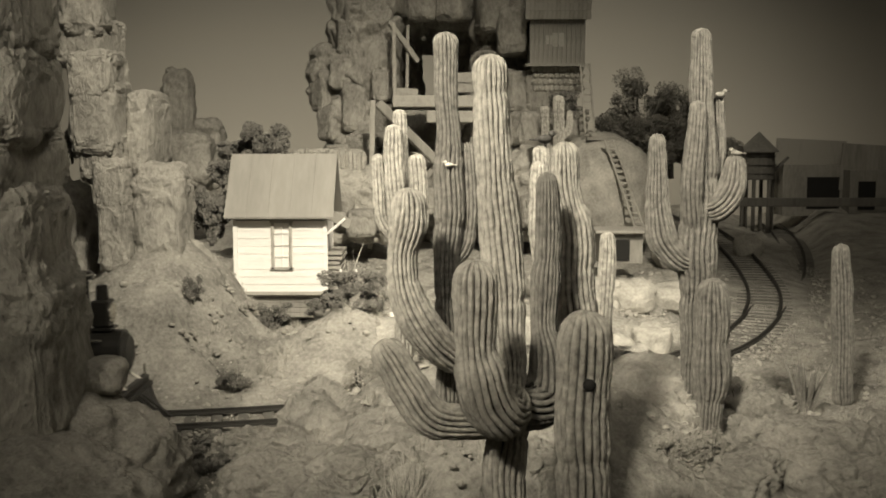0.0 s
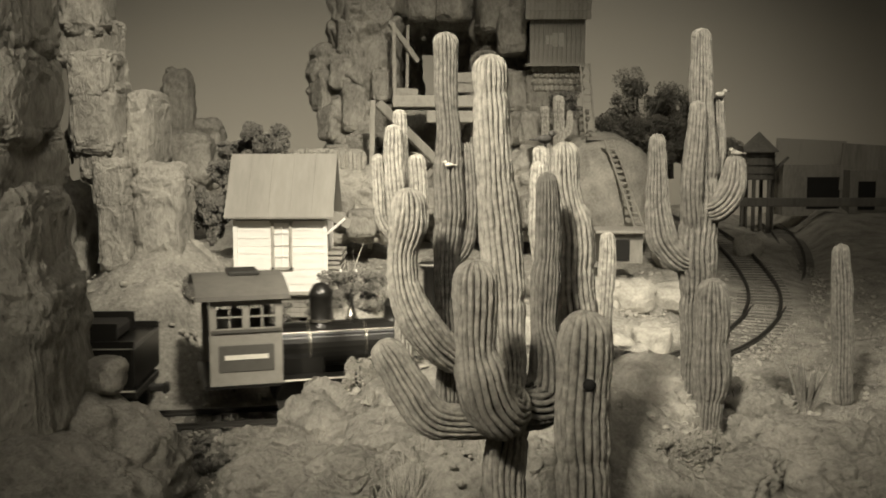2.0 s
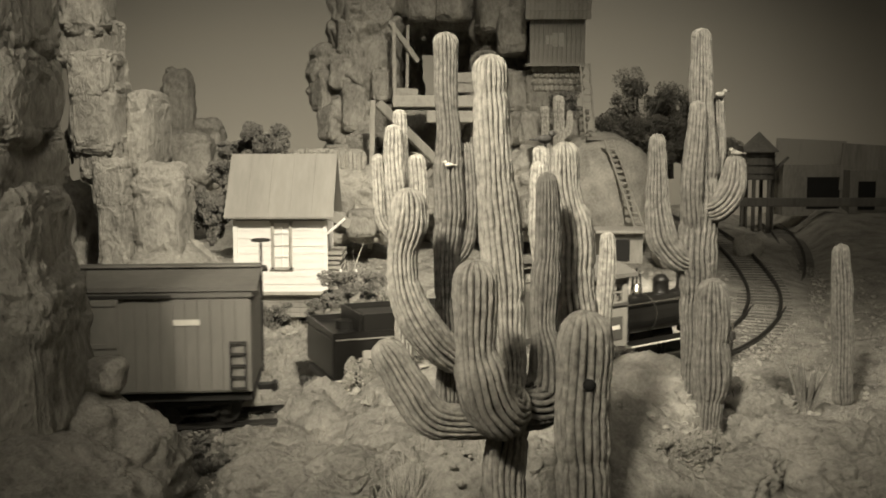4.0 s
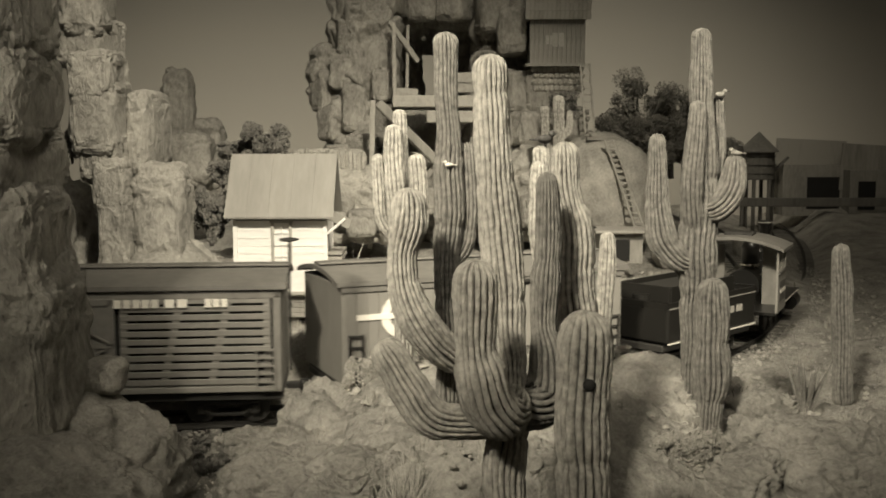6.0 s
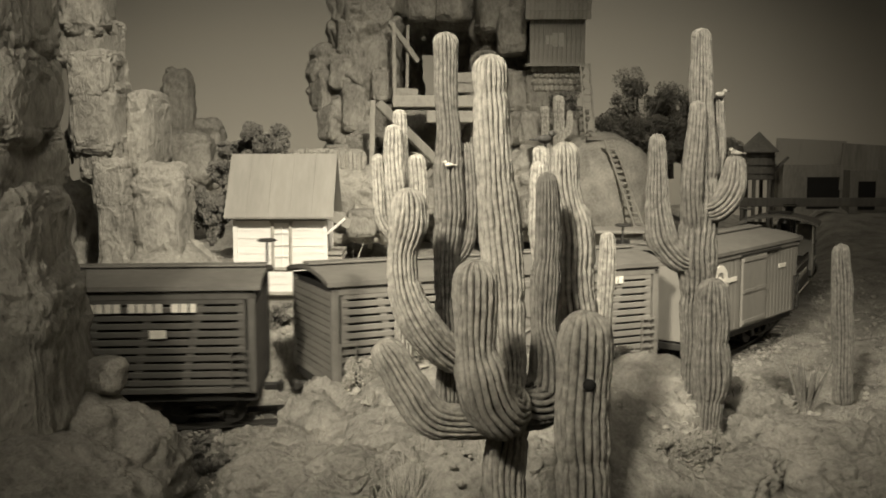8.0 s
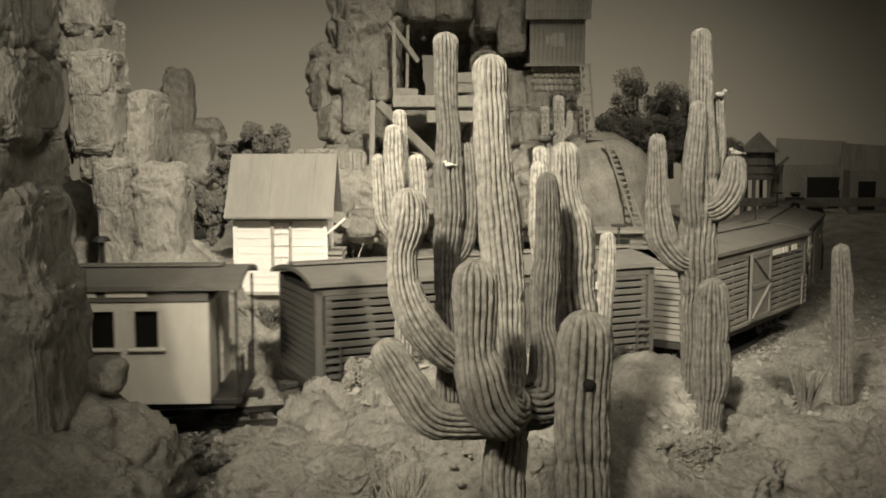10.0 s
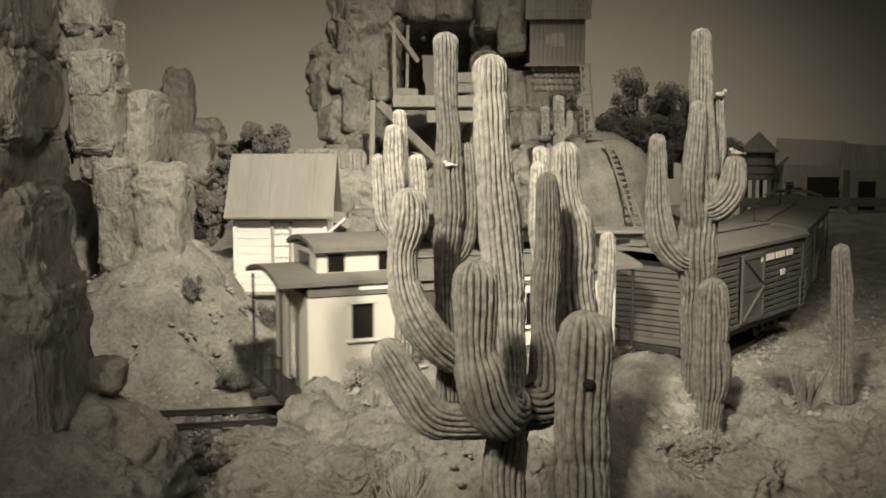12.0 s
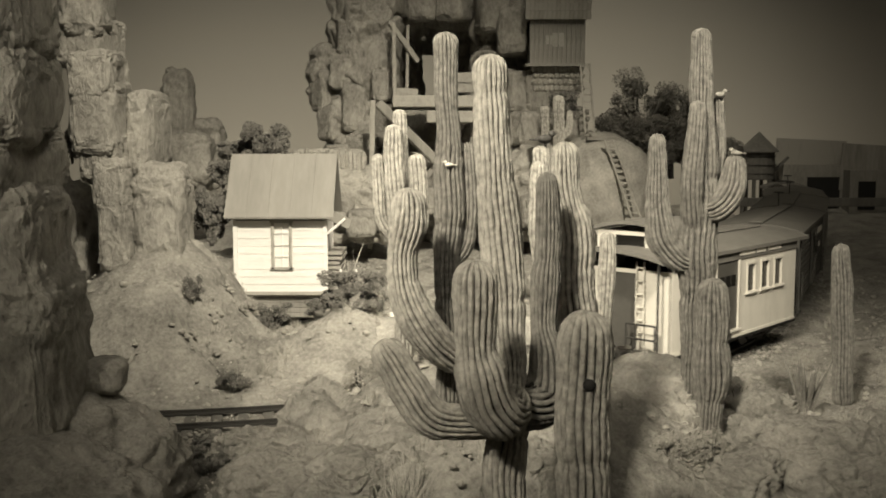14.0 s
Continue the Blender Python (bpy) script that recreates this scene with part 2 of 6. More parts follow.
# -- the ground: one sheet to the backdrop
def ground():
    xs = np.unique(np.concatenate([np.arange(-95, 96, 2.5), np.arange(-30, 36, 0.45), np.arange(-15, 17, 0.17)]).round(2))
    ys = np.unique(np.concatenate([np.arange(8, 138, 2.0), np.arange(16, 74, 0.45), np.arange(22, 49, 0.17)]).round(2))
    X, Y = np.meshgrid(xs, ys)
    Z, D = land(X.ravel(), Y.ravel())
    V = []
    for x, y, z, d in zip(X.ravel(), Y.ravel(), Z, D):
        rough = min(1.0, max(0.12, (d - 1.5) / 2.5))
        n = noise.fractal((x * 0.22, y * 0.22, 3.1), 0.9, 2.0, 5) * 0.5 + noise.fractal((x * 0.9, y * 0.9, 1.0), 0.8, 2.0, 3) * 0.16
        if 20 < y < 75 and abs(x) < 40:
            g = Vector((x * 0.55, y * 0.55, z * 0.5)) + noise.noise_vector((x * 0.5, y * 0.5, 0)) * 0.35
            ds, ps = noise.voronoi(g)
            stony = min(1.0, max(0.0, 0.5 + 1.6 * noise.noise((x * 0.13, y * 0.13, 7))))
            n += stony * (0.55 * noise.noise(ps[0] * 5.3) - 0.22 * max(0.0, 1 - (ds[1] - ds[0]) / 0.14)) + noise.fractal((x * 2.6, y * 2.6, 0), 0.7, 2.0, 3) * 0.07
        V.append((x * CM, y * CM, (z + n * rough) * CM))
    nx = len(xs)
    F = [(j * nx + i, j * nx + i + 1, (j + 1) * nx + i + 1, (j + 1) * nx + i) for j in range(len(ys) - 1) for i in range(nx - 1)]
    me = bpy.data.meshes.new("ground")
    me.from_pydata(V, [], F)
    me.materials.append(SAND)
    for p in me.polygons:
        p.use_smooth = True
    tagged(new("ground", me), "pale sandy desert soil with low mounds", "ground", kind="structure")


ground()


def top(x, y):
    z, d = land(x, y)
    return float(z[0])


# -- backdrop and the room round the layout
def room():
    bm = bmesh.new()
    n = 40
    pts = [(150 * math.sin(a), -10 + 146 * math.cos(a) ** 0.5 if abs(a) < 1.55 else -10) for a in np.linspace(-1.5, 1.5, n)]
    rows = [[bm.verts.new((x, y, z)) for x, y in pts] for z in (-20, 20, 60, 130)]
    for a, b in zip(rows, rows[1:]):
        for i in range(n - 1):
            bm.faces.new((a[i], b[i], b[i + 1], a[i + 1]))
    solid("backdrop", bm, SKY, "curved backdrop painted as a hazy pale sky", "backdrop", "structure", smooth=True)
    solid("ceiling", B(0, 0, 182, 420, 420, 4), WALLPAINT, "plain room ceiling", "ceiling", "structure")
    solid("wall_south", B(0, -190, 40, 420, 4, 280), WALLPAINT, "plain room wall", "wall", "structure")
    solid("wall_east", B(212, 0, 40, 4, 420, 280), WALLPAINT, "plain room wall", "wall", "structure")
    solid("wall_west", B(-212, 0, 40, 4, 420, 280), WALLPAINT, "plain room wall", "wall", "structure")
    solid("wall_north", B(0, 190, 40, 420, 4, 280), WALLPAINT, "plain room wall", "wall", "structure")
    solid("floor", B(0, 0, -102, 420, 420, 4), WALLPAINT, "plain room floor", "floor", "structure")


room()


# -- rocks
def rock_bm(at, size, seed, sub=5, box_e=0.6, block=0.16, freq=1.0, rough=0.1, rot=0.0, lean=(0, 0), strata=0.0):
    """A broken rock: a rounded block, split into proud and sunken pieces by cracks."""
    bm = bmesh.new()
    bmesh.ops.create_icosphere(bm, subdivisions=sub, radius=1)
    s = Vector(size) / 2
    m = min(s)
    off = Vector((seed * 7.31, seed * 3.7, seed * 1.9))
    cr, sr = math.cos(radians(rot)), math.sin(radians(rot))
    for v in bm.verts:
        p = v.co
        q = Vector([math.copysign(abs(c) ** box_e, c) for c in p])
        n = p.normalized()
        w = Vector((q.x * s.x, q.y * s.y, q.z * s.z))
        g = w * (freq / m) * 1.1 + off
        g = g + noise.noise_vector(g * 0.7) * 0.35
        ds, ps = noise.voronoi(g)
        proud = noise.noise(ps[0] * 5.3 + off) * block * 1.6
        crack = min(1.0, (ds[1] - ds[0]) / 0.16)
        k = proud - block * 0.4 * (1 - crack) + noise.fractal(g * 1.3, 0.7, 2.1, 6) * rough * 1.5
        if strata:
            hh = g.z * 2.3 + 0.35 * noise.noise(g)
            lay = math.floor(hh)
            k += strata * (1.6 * noise.noise(Vector((lay * 3.7, seed, math.floor(math.atan2(p.y, p.x) * 2.2 + lay)))) - 0.9 * max(0.0, 1 - (hh - lay) / 0.14))
        w = w + n * (k * m)
        hz = (w.z + s.z) / (2 * s.z)
        x, y = w.x * cr - w.y * sr + lean[0] * hz, w.x * sr + w.y * cr + lean[1] * hz
        v.co = Vector((at[0] + x, at[1] + y, at[2] + s.z + w.z))
    return bm

def column(label, blocks, proud):
    """A tower of squared, weathered blocks, each a ledge of its own."""
    x, y, z = blocks[0][0]
    ob = thing("rock_column", (x, y, min(b[0][2] for b in blocks)), label, "rock", "rock columns")
    for i, (at, size, soft) in enumerate(blocks):
        turn = 7 * math.sin(i * 2.3)
        part("block", rock_bm(at, size, i + size[0], sub=6, box_e=soft, block=proud, freq=1.25, rough=0.07, rot=turn, strata=0.05), ROCK_BIG, ob, smooth=True)


def columns():
    column("tall dark weathered sandstone cliff with ledges and cracks", [((-13.18, 29.6, 12.12), (3.89, 4.6, 3.84), 0.34),
        ((-13.08, 29.5, 9.86), (3.93, 4.6, 2.85), 0.32),
        ((-13.20, 29.6, 8.41), (3.86, 4.6, 2.03), 0.34),
        ((-13.02, 29.6, 5.27), (4.11, 4.6, 3.84), 0.36),
        ((-12.75, 29.4, -0.19), (4.48, 4.6, 7.22), 0.42)], 0.05)
    column("tall layered sandstone column of broken blocks", [((-15.74, 47.0, 16.30), (1.78, 3.6, 3.34), 0.34),
        ((-15.56, 46.9, 14.31), (1.83, 3.6, 2.93), 0.3),
        ((-15.49, 47.1, 12.97), (1.85, 3.6, 2.38), 0.32),
        ((-15.27, 46.9, 11.59), (1.95, 3.6, 2.34), 0.3),
        ((-15.21, 47.0, 9.27), (2.09, 3.6, 3.40), 0.28),
        ((-14.89, 47.2, 8.12), (1.73, 3.6, 2.24), 0.34),
        ((-14.65, 47.0, 6.82), (1.58, 3.6, 2.45), 0.32),
        ((-14.30, 47.0, 3.93), (1.59, 3.6, 4.14), 0.34),
        ((-14.21, 47.1, 1.61), (1.45, 3.6, 3.58), 0.38),
        ((-12.73, 47.5, 3.61), (2.42, 3.6, 5.35), 0.42),
        ((-13.54, 48.6, 7.90), (1.04, 3.6, 4.35), 0.38)], 0.08)


columns()


ROCKS = 0


def rock(at, size, mat=None, name="boulder", label="broken pale sandstone boulder half sunk in sand", **k):
    global ROCKS
    ROCKS += 1
    return solid(name, rock_bm(at, size, ROCKS, **k), mat or ROCK, label, "rock", smooth=True)


def rocks():
    cliff = dict(mat=ROCK_BIG, name="rock_column", label="tall weathered sandstone column with ledges and cracks")
    # the near cliff before the line
    rock((-11.2, 30.0, -1.6), (7.4, 5.2, 4.2), sub=6, freq=1.2, block=0.07, box_e=0.95)
    rock((-13.0, 26.5, -1.8), (11, 6, 4.3), sub=6, freq=1.4, block=0.07, box_e=0.9)
    rock((-10.18, 30.5, 2.6), (1.45, 1.3, 1.1), sub=4, freq=0.5, block=0.08, label="rounded boulder lodged against a cliff foot")
    # the broad column behind the line, with its split pillar
    rock((-19, 50, 1), (5, 5, 7), sub=5, freq=0.9, strata=0.13, **cliff)
    rock((-11.4, 46.4, 1.6), (1.8, 2.4, 3.0), sub=5, freq=0.6, block=0.1)
    rock((-1.6, 45.2, 0.3), (3.4, 2.6, 1.9), sub=5, freq=0.6, block=0.1, mat=ROCK_PALE)
    # spires far behind
    for p, h, w in (((-20.08, 72.0, 6.47), 6.6, 2.2), ((-18.52, 74.0, 6.36), 8.4, 2.0), ((-16.94, 75.0, 6.31), 5.0, 2.4), ((-18.11, 73.0, 6.42), 4.0, 4.2)):
        rock(p, (w, 2.4, h), sub=5, freq=1.0, strata=0.13, box_e=0.4, block=0.08, mat=ROCK_BIG, name="rock_spire", label="slender layered sandstone spire")
    # the mountain with its natural arch
    mt = dict(mat=ROCK_BIG, name="mountain_rock", label="craggy sandstone mass of a steep mountain", sub=6)
    rock((-6.06, 78.0, 7.2), (5.6, 7, 6.5), freq=1.2, **mt)
    rock((-7.7, 78.0, 11.58), (4.2, 5, 4.9), freq=1.0, **mt)
    rock((-5.12, 77.0, 11.57), (4.2, 5, 8.5), freq=1.2, **mt)
    rock((-5.65, 79.0, 15.57), (5.6, 6, 8), freq=1.2, **mt)
    rock((-3.06, 80.0, 17.74), (5.0, 6, 7), freq=1.2, **mt)
    rock((0.68, 80.0, 18.24), (8.0, 6, 6), freq=1.4, **mt)
    rock((4.54, 80.0, 12.68), (5.0, 6, 9.5), freq=1.3, **mt)
    rock((5.03, 77.0, 6.41), (7.5, 6, 7.0), freq=1.3, **mt)
    rock((0.7, 80.0, 2.35), (16, 6, 9.5), freq=1.6, **mt)
    rock((6.27, 74.0, 2.95), (6, 6, 6.4), freq=1.3, mat=ROCK_PALE, name="mountain_rock", label="bright craggy foot of a mountain", sub=6)
    rock((11.12, 74.0, 1.53), (8.2, 7, 8.6), freq=0.35, block=0.07, box_e=0.85, mat=ROCK_PALE, name="mountain_shoulder", label="smooth rounded shoulder of pale rock", sub=6)
    rock((8.41, 77.0, 2.65), (6, 6, 8.4), freq=1.0, **mt)
    rock((-6.24, 70.0, 2.96), (7, 5, 5.0), freq=1.3, sub=6, label="rough rock bank at a mountain foot", mat=ROCK_PALE)
    rock((-7.65, 73.0, 6.61), (6, 3, 2.6), freq=1.6, sub=5, label="terraced pale rock ledge below a mountain", mat=ROCK_PALE)
    for p, s in (((-2.86, 86.0, 11.26), (2.4, 4, 8)), ((1.77, 87.0, 11.27), (4.2, 4, 9)), ((-0.65, 87.0, 16.65), (6, 4, 6))):
        rock(p, s, freq=1.0, **mt)
    rnd = random.Random(11)
    for p, w, h in (((-8.52, 76.0, 11.75), 1.6, 3.0), ((-7.03, 75.5, 13.35), 2.0, 2.6), ((-7.88, 75.5, 9.73), 1.8, 2.6), ((-6.41, 75.0, 10.34), 1.7, 3.4), ((-5.82, 75.0, 7.72), 2.0, 2.6), ((-7.45, 75.0, 7.32), 2.0, 2.2), ((-6.64, 76.0, 15.77), 1.9, 2.6), ((-5.23, 76.0, 14.97), 1.6, 3.0),
                    ((-5.82, 76.0, 17.37), 2.2, 2.6), ((-3.82, 76.5, 18.61), 2.2, 3.0), ((-4.38, 75.0, 12.53), 1.6, 2.2), ((-3.79, 75.0, 9.34), 1.8, 3.0), ((3.5, 76.5, 17.41), 2.2, 3.2), ((4.9, 76.0, 15.77), 2.2, 3.4), ((5.32, 76.5, 18.21), 2.0, 3.0), ((3.09, 76.0, 12.97), 1.8, 3.2),
                    ((4.87, 75.0, 11.74), 2.2, 3.0), ((5.61, 74.0, 9.35), 2.2, 2.4), ((3.82, 74.0, 8.95), 2.2, 2.6), ((5.17, 73.0, 6.61), 2.4, 2.4), ((3.4, 73.0, 5.82), 2.4, 2.4), ((6.01, 71.0, 4.02), 2.4, 2.2), ((0.65, 77.0, 18.26), 2.4, 2.2), ((-1.39, 77.0, 18.26), 2.2, 2.4),
                    ((-6.79, 68.0, 4.29), 2.2, 2.0), ((-5.24, 67.0, 3.65), 2.0, 1.8), ((-7.62, 69.0, 5.32), 2.0, 1.6), ((6.67, 75.0, 11.74), 1.8, 3.0), ((9.11, 75.0, 9.74), 2.2, 2.4), ((-2.56, 74.0, 6.56), 2.2, 2.4), ((-0.95, 73.0, 4.64), 2.4, 2.0)):
        rock((p[0], p[1], p[2]), (w, w, h), sub=5, freq=0.9, box_e=0.36, block=0.1, rough=0.05, strata=0.08, rot=rnd.uniform(0, 90), mat=ROCK_BIG if rnd.random() < 0.7 else ROCK, name="crag", label="blocky crag on the face of a mountain")
    # pale boulders between the cacti and the mountain
    for p, w, h in (((8.48, 46.0, 1.43), 1.6, 1.3), ((8.32, 48.0, 1.44), 1.3, 1.3), ((10.02, 50.0, 1.49), 1.9, 1.6), ((10.13, 56.0, 1.67), 2.6, 1.6), ((3.69, 46.0, 0.66), 1.5, 2.0),
                          ((12.55, 58.0, 1.36), 3, 1.5), ((8.75, 56.0, 1.67), 2.4, 1.6), ((6.2, 58.0, 2.0), 3, 2), ((2.33, 56.0, 1.67), 3, 2), ((15.61, 70.0, 4.11), 3, 2.2), ((23.48, 80.0, 3.22), 2.0, 1.8)):
        rock((p[0], p[1], top(p[0], p[1]) - 0.4), (w, w * 0.9, h + 0.3), sub=4, freq=0.6, box_e=0.8, mat=ROCK_PALE)
    # rocks of the near mound, split slabs bedded into it
    for p, size, turn, mat in (((-2.81, 30.5, -1.12), (3.6, 4.0, 3.6), 35, ROCK),
                               ((-3.56, 29.0, -1.04), (3.4, 3.6, 2.8), 30, ROCK),
                               ((-4.30, 27.5, -0.77), (3.2, 3.0, 2.4), 20, ROCK),
                               ((-1.18, 27.0, -0.40), (2.8, 2.6, 3.2), 10, ROCK),
                               ((-0.21, 27.5, -0.23), (2.4, 2.4, 3.0), 60, ROCK),
                               ((1.04, 28.5, -0.26), (3.0, 3.0, 3.0), 0, ROCK_PALE),
                               ((-2.11, 25.5, 0.38), (2.4, 2.2, 2.0), 50, ROCK),
                               ((2.37, 25.0, 0.88), (1.4, 1.3, 1.8), 20, ROCK),
                               ((5.74, 31.0, -0.59), (4.0, 4.6, 3.8), 15, ROCK_PALE),
                               ((3.88, 30.5, -0.25), (3.0, 3.0, 3.4), 40, ROCK_PALE),
                               ((6.23, 29.6, -0.15), (2.4, 2.6, 2.8), 70, ROCK_PALE),
                               ((3.83, 27.0, 0.00), (2.2, 2.2, 2.6), 25, ROCK),
                               ((4.99, 26.8, 0.38), (1.6, 1.6, 2.2), 5, ROCK),
                               ((9.45, 30.5, 0.49), (2.0, 2.0, 2.2), 30, ROCK),
                               ((8.40, 30.0, 0.80), (1.2, 1.2, 1.4), 0, ROCK),
                               ((10.04, 28.5, -0.27), (3.6, 3.0, 2.6), 15, ROCK),
                               ((7.89, 27.0, 0.11), (2.6, 2.2, 1.8), 65, ROCK),
                               ((10.75, 27.0, -0.29), (3.4, 3.0, 2.2), 35, ROCK),
                               ((-5.65, 30.5, 0.61), (1.7, 1.2, 0.9), 0, ROCK)):
        rock(p, size, mat, sub=6, freq=1.05, block=0.2, rough=0.1, strata=0.09, box_e=0.55, rot=turn, label="broken pale sandstone slab bedded in a mound")


rocks()


# -- cacti
def stem_bm(path, ribs=13, depth=0.25, seed=0.0):
    """A ribbed cactus limb along (place, radius) points: knobbly ribs, tight grooves, pinched growth joints, a domed tip."""
    P = [Vector(p) for p, r in path]
    R = [r for p, r in path]
    n = len(P)
    pts, rad = [], []
    for i in range(n - 1):
        p0, p1, p2, p3 = P[max(i - 1, 0)], P[i], P[i + 1], P[min(i + 2, n - 1)]
        m = max(4, int((p2 - p1).length / (0.075 if p1.y < 35 else 0.2)))
        for j in range(m):
            t = j / m
            pts.append(0.5 * ((2 * p1) + (p2 - p0) * t + (2 * p0 - 5 * p1 + 4 * p2 - p3) * t * t + (3 * p1 - p0 - 3 * p2 + p3) * t ** 3))
            u = t * t * (3 - 2 * t)
            rad.append(R[i] * (1 - u) + R[i + 1] * u)
    pts.append(P[-1]), rad.append(R[-1])
    total = sum((b - a).length for a, b in zip(pts, pts[1:]))
    rnd = random.Random(int(seed * 1000))
    joints, at = [], rnd.uniform(0.8, 1.8)
    while at < total - 0.7:
        joints.append((at, rnd.uniform(0.05, 0.13), rnd.uniform(0.07, 0.13)))
        at += rnd.uniform(1.1, 2.6)
    run = 0.0
    bm = bmesh.new()
    rings = []
    per = 8
    k = ribs * per
    width = [rnd.uniform(0.86, 1.14) for _ in range(ribs)]
    edge = np.concatenate([[0], np.cumsum(width)]) * 2 * math.pi / sum(width)
    prof = [1 - depth * 1.35 * abs(2 * q / per - 1) ** 3.6 for q in range(per)]
    side = Vector((1, 0.05, 0))
    for i, (p, r) in enumerate(zip(pts, rad)):
        t = (pts[min(i + 1, len(pts) - 1)] - pts[max(i - 1, 0)]).normalized()
        side = (side - t * side.dot(t)).normalized()
        up = t.cross(side)
        if i:
            run += (p - pts[i - 1]).length
        left = total - run
        shrink = 1.0
        if left < r * 1.1:
            shrink = math.sqrt(max(0.0, 1 - (1 - left / (r * 1.1)) ** 2.2))
        if run < r and total > 4 * r:
            shrink = min(shrink, math.sqrt(max(0.0, 1 - (1 - run / r) ** 2.3)))
        r = r * shrink + 0.004
        r *= 1 + 0.06 * noise.noise(Vector((run * 1.1, seed * 3.3, 0))) - sum(d * math.exp(-((run - c) / w) ** 2) for c, d, w in joints)
        twist = 0.12 * noise.noise(Vector((run * 0.8, seed, 2.0)))
        p = p + (side * noise.noise(Vector((run * 0.9, seed, 4.0))) + up * noise.noise(Vector((run * 0.9, seed, 9.0)))) * r * 0.1
        ring = []
        for g in range(ribs):
            sway = 0.1 * noise.noise(Vector((g * 5.7, run * 1.7, seed)))
            high = 1 + 0.05 * noise.noise(Vector((g * 3.1, run * 1.3, seed + 5)))
            knob = 0.05 * noise.noise(Vector((g * 9.3, run * 7.5, seed + 8)))
            for q in range(per):
                a = edge[g] + (edge[g + 1] - edge[g]) * q / per + twist + sway * (1 - abs(2 * q / per - 1) * 0.4)
                crest = 1 - abs(2 * q / per - 1)
                rr = r * (prof[q] + depth * 0.3 + knob * crest) * (high if q else 1)
                rr *= 1 + 0.025 * noise.noise(Vector((a * 7, run * 11, seed)))
                ring.append(bm.verts.new(p + (side * math.cos(a) + up * math.sin(a)) * rr))
        rings.append(ring)
    for a, b in zip(rings, rings[1:]):
        for j in range(k):
            bm.faces.new((a[j], a[(j + 1) % k], b[(j + 1) % k], b[j]))
    bm.faces.new(rings[-1])
    bm.faces.new(rings[0][::-1])
    return bm


def cactus(label, base, limbs, mat):
    ob = thing("saguaro_cactus", base, label, "cactus", "saguaro cacti")
    for i, path in enumerate(limbs):
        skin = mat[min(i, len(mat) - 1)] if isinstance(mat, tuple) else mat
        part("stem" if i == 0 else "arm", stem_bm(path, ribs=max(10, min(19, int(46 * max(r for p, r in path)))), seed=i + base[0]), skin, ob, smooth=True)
    return ob


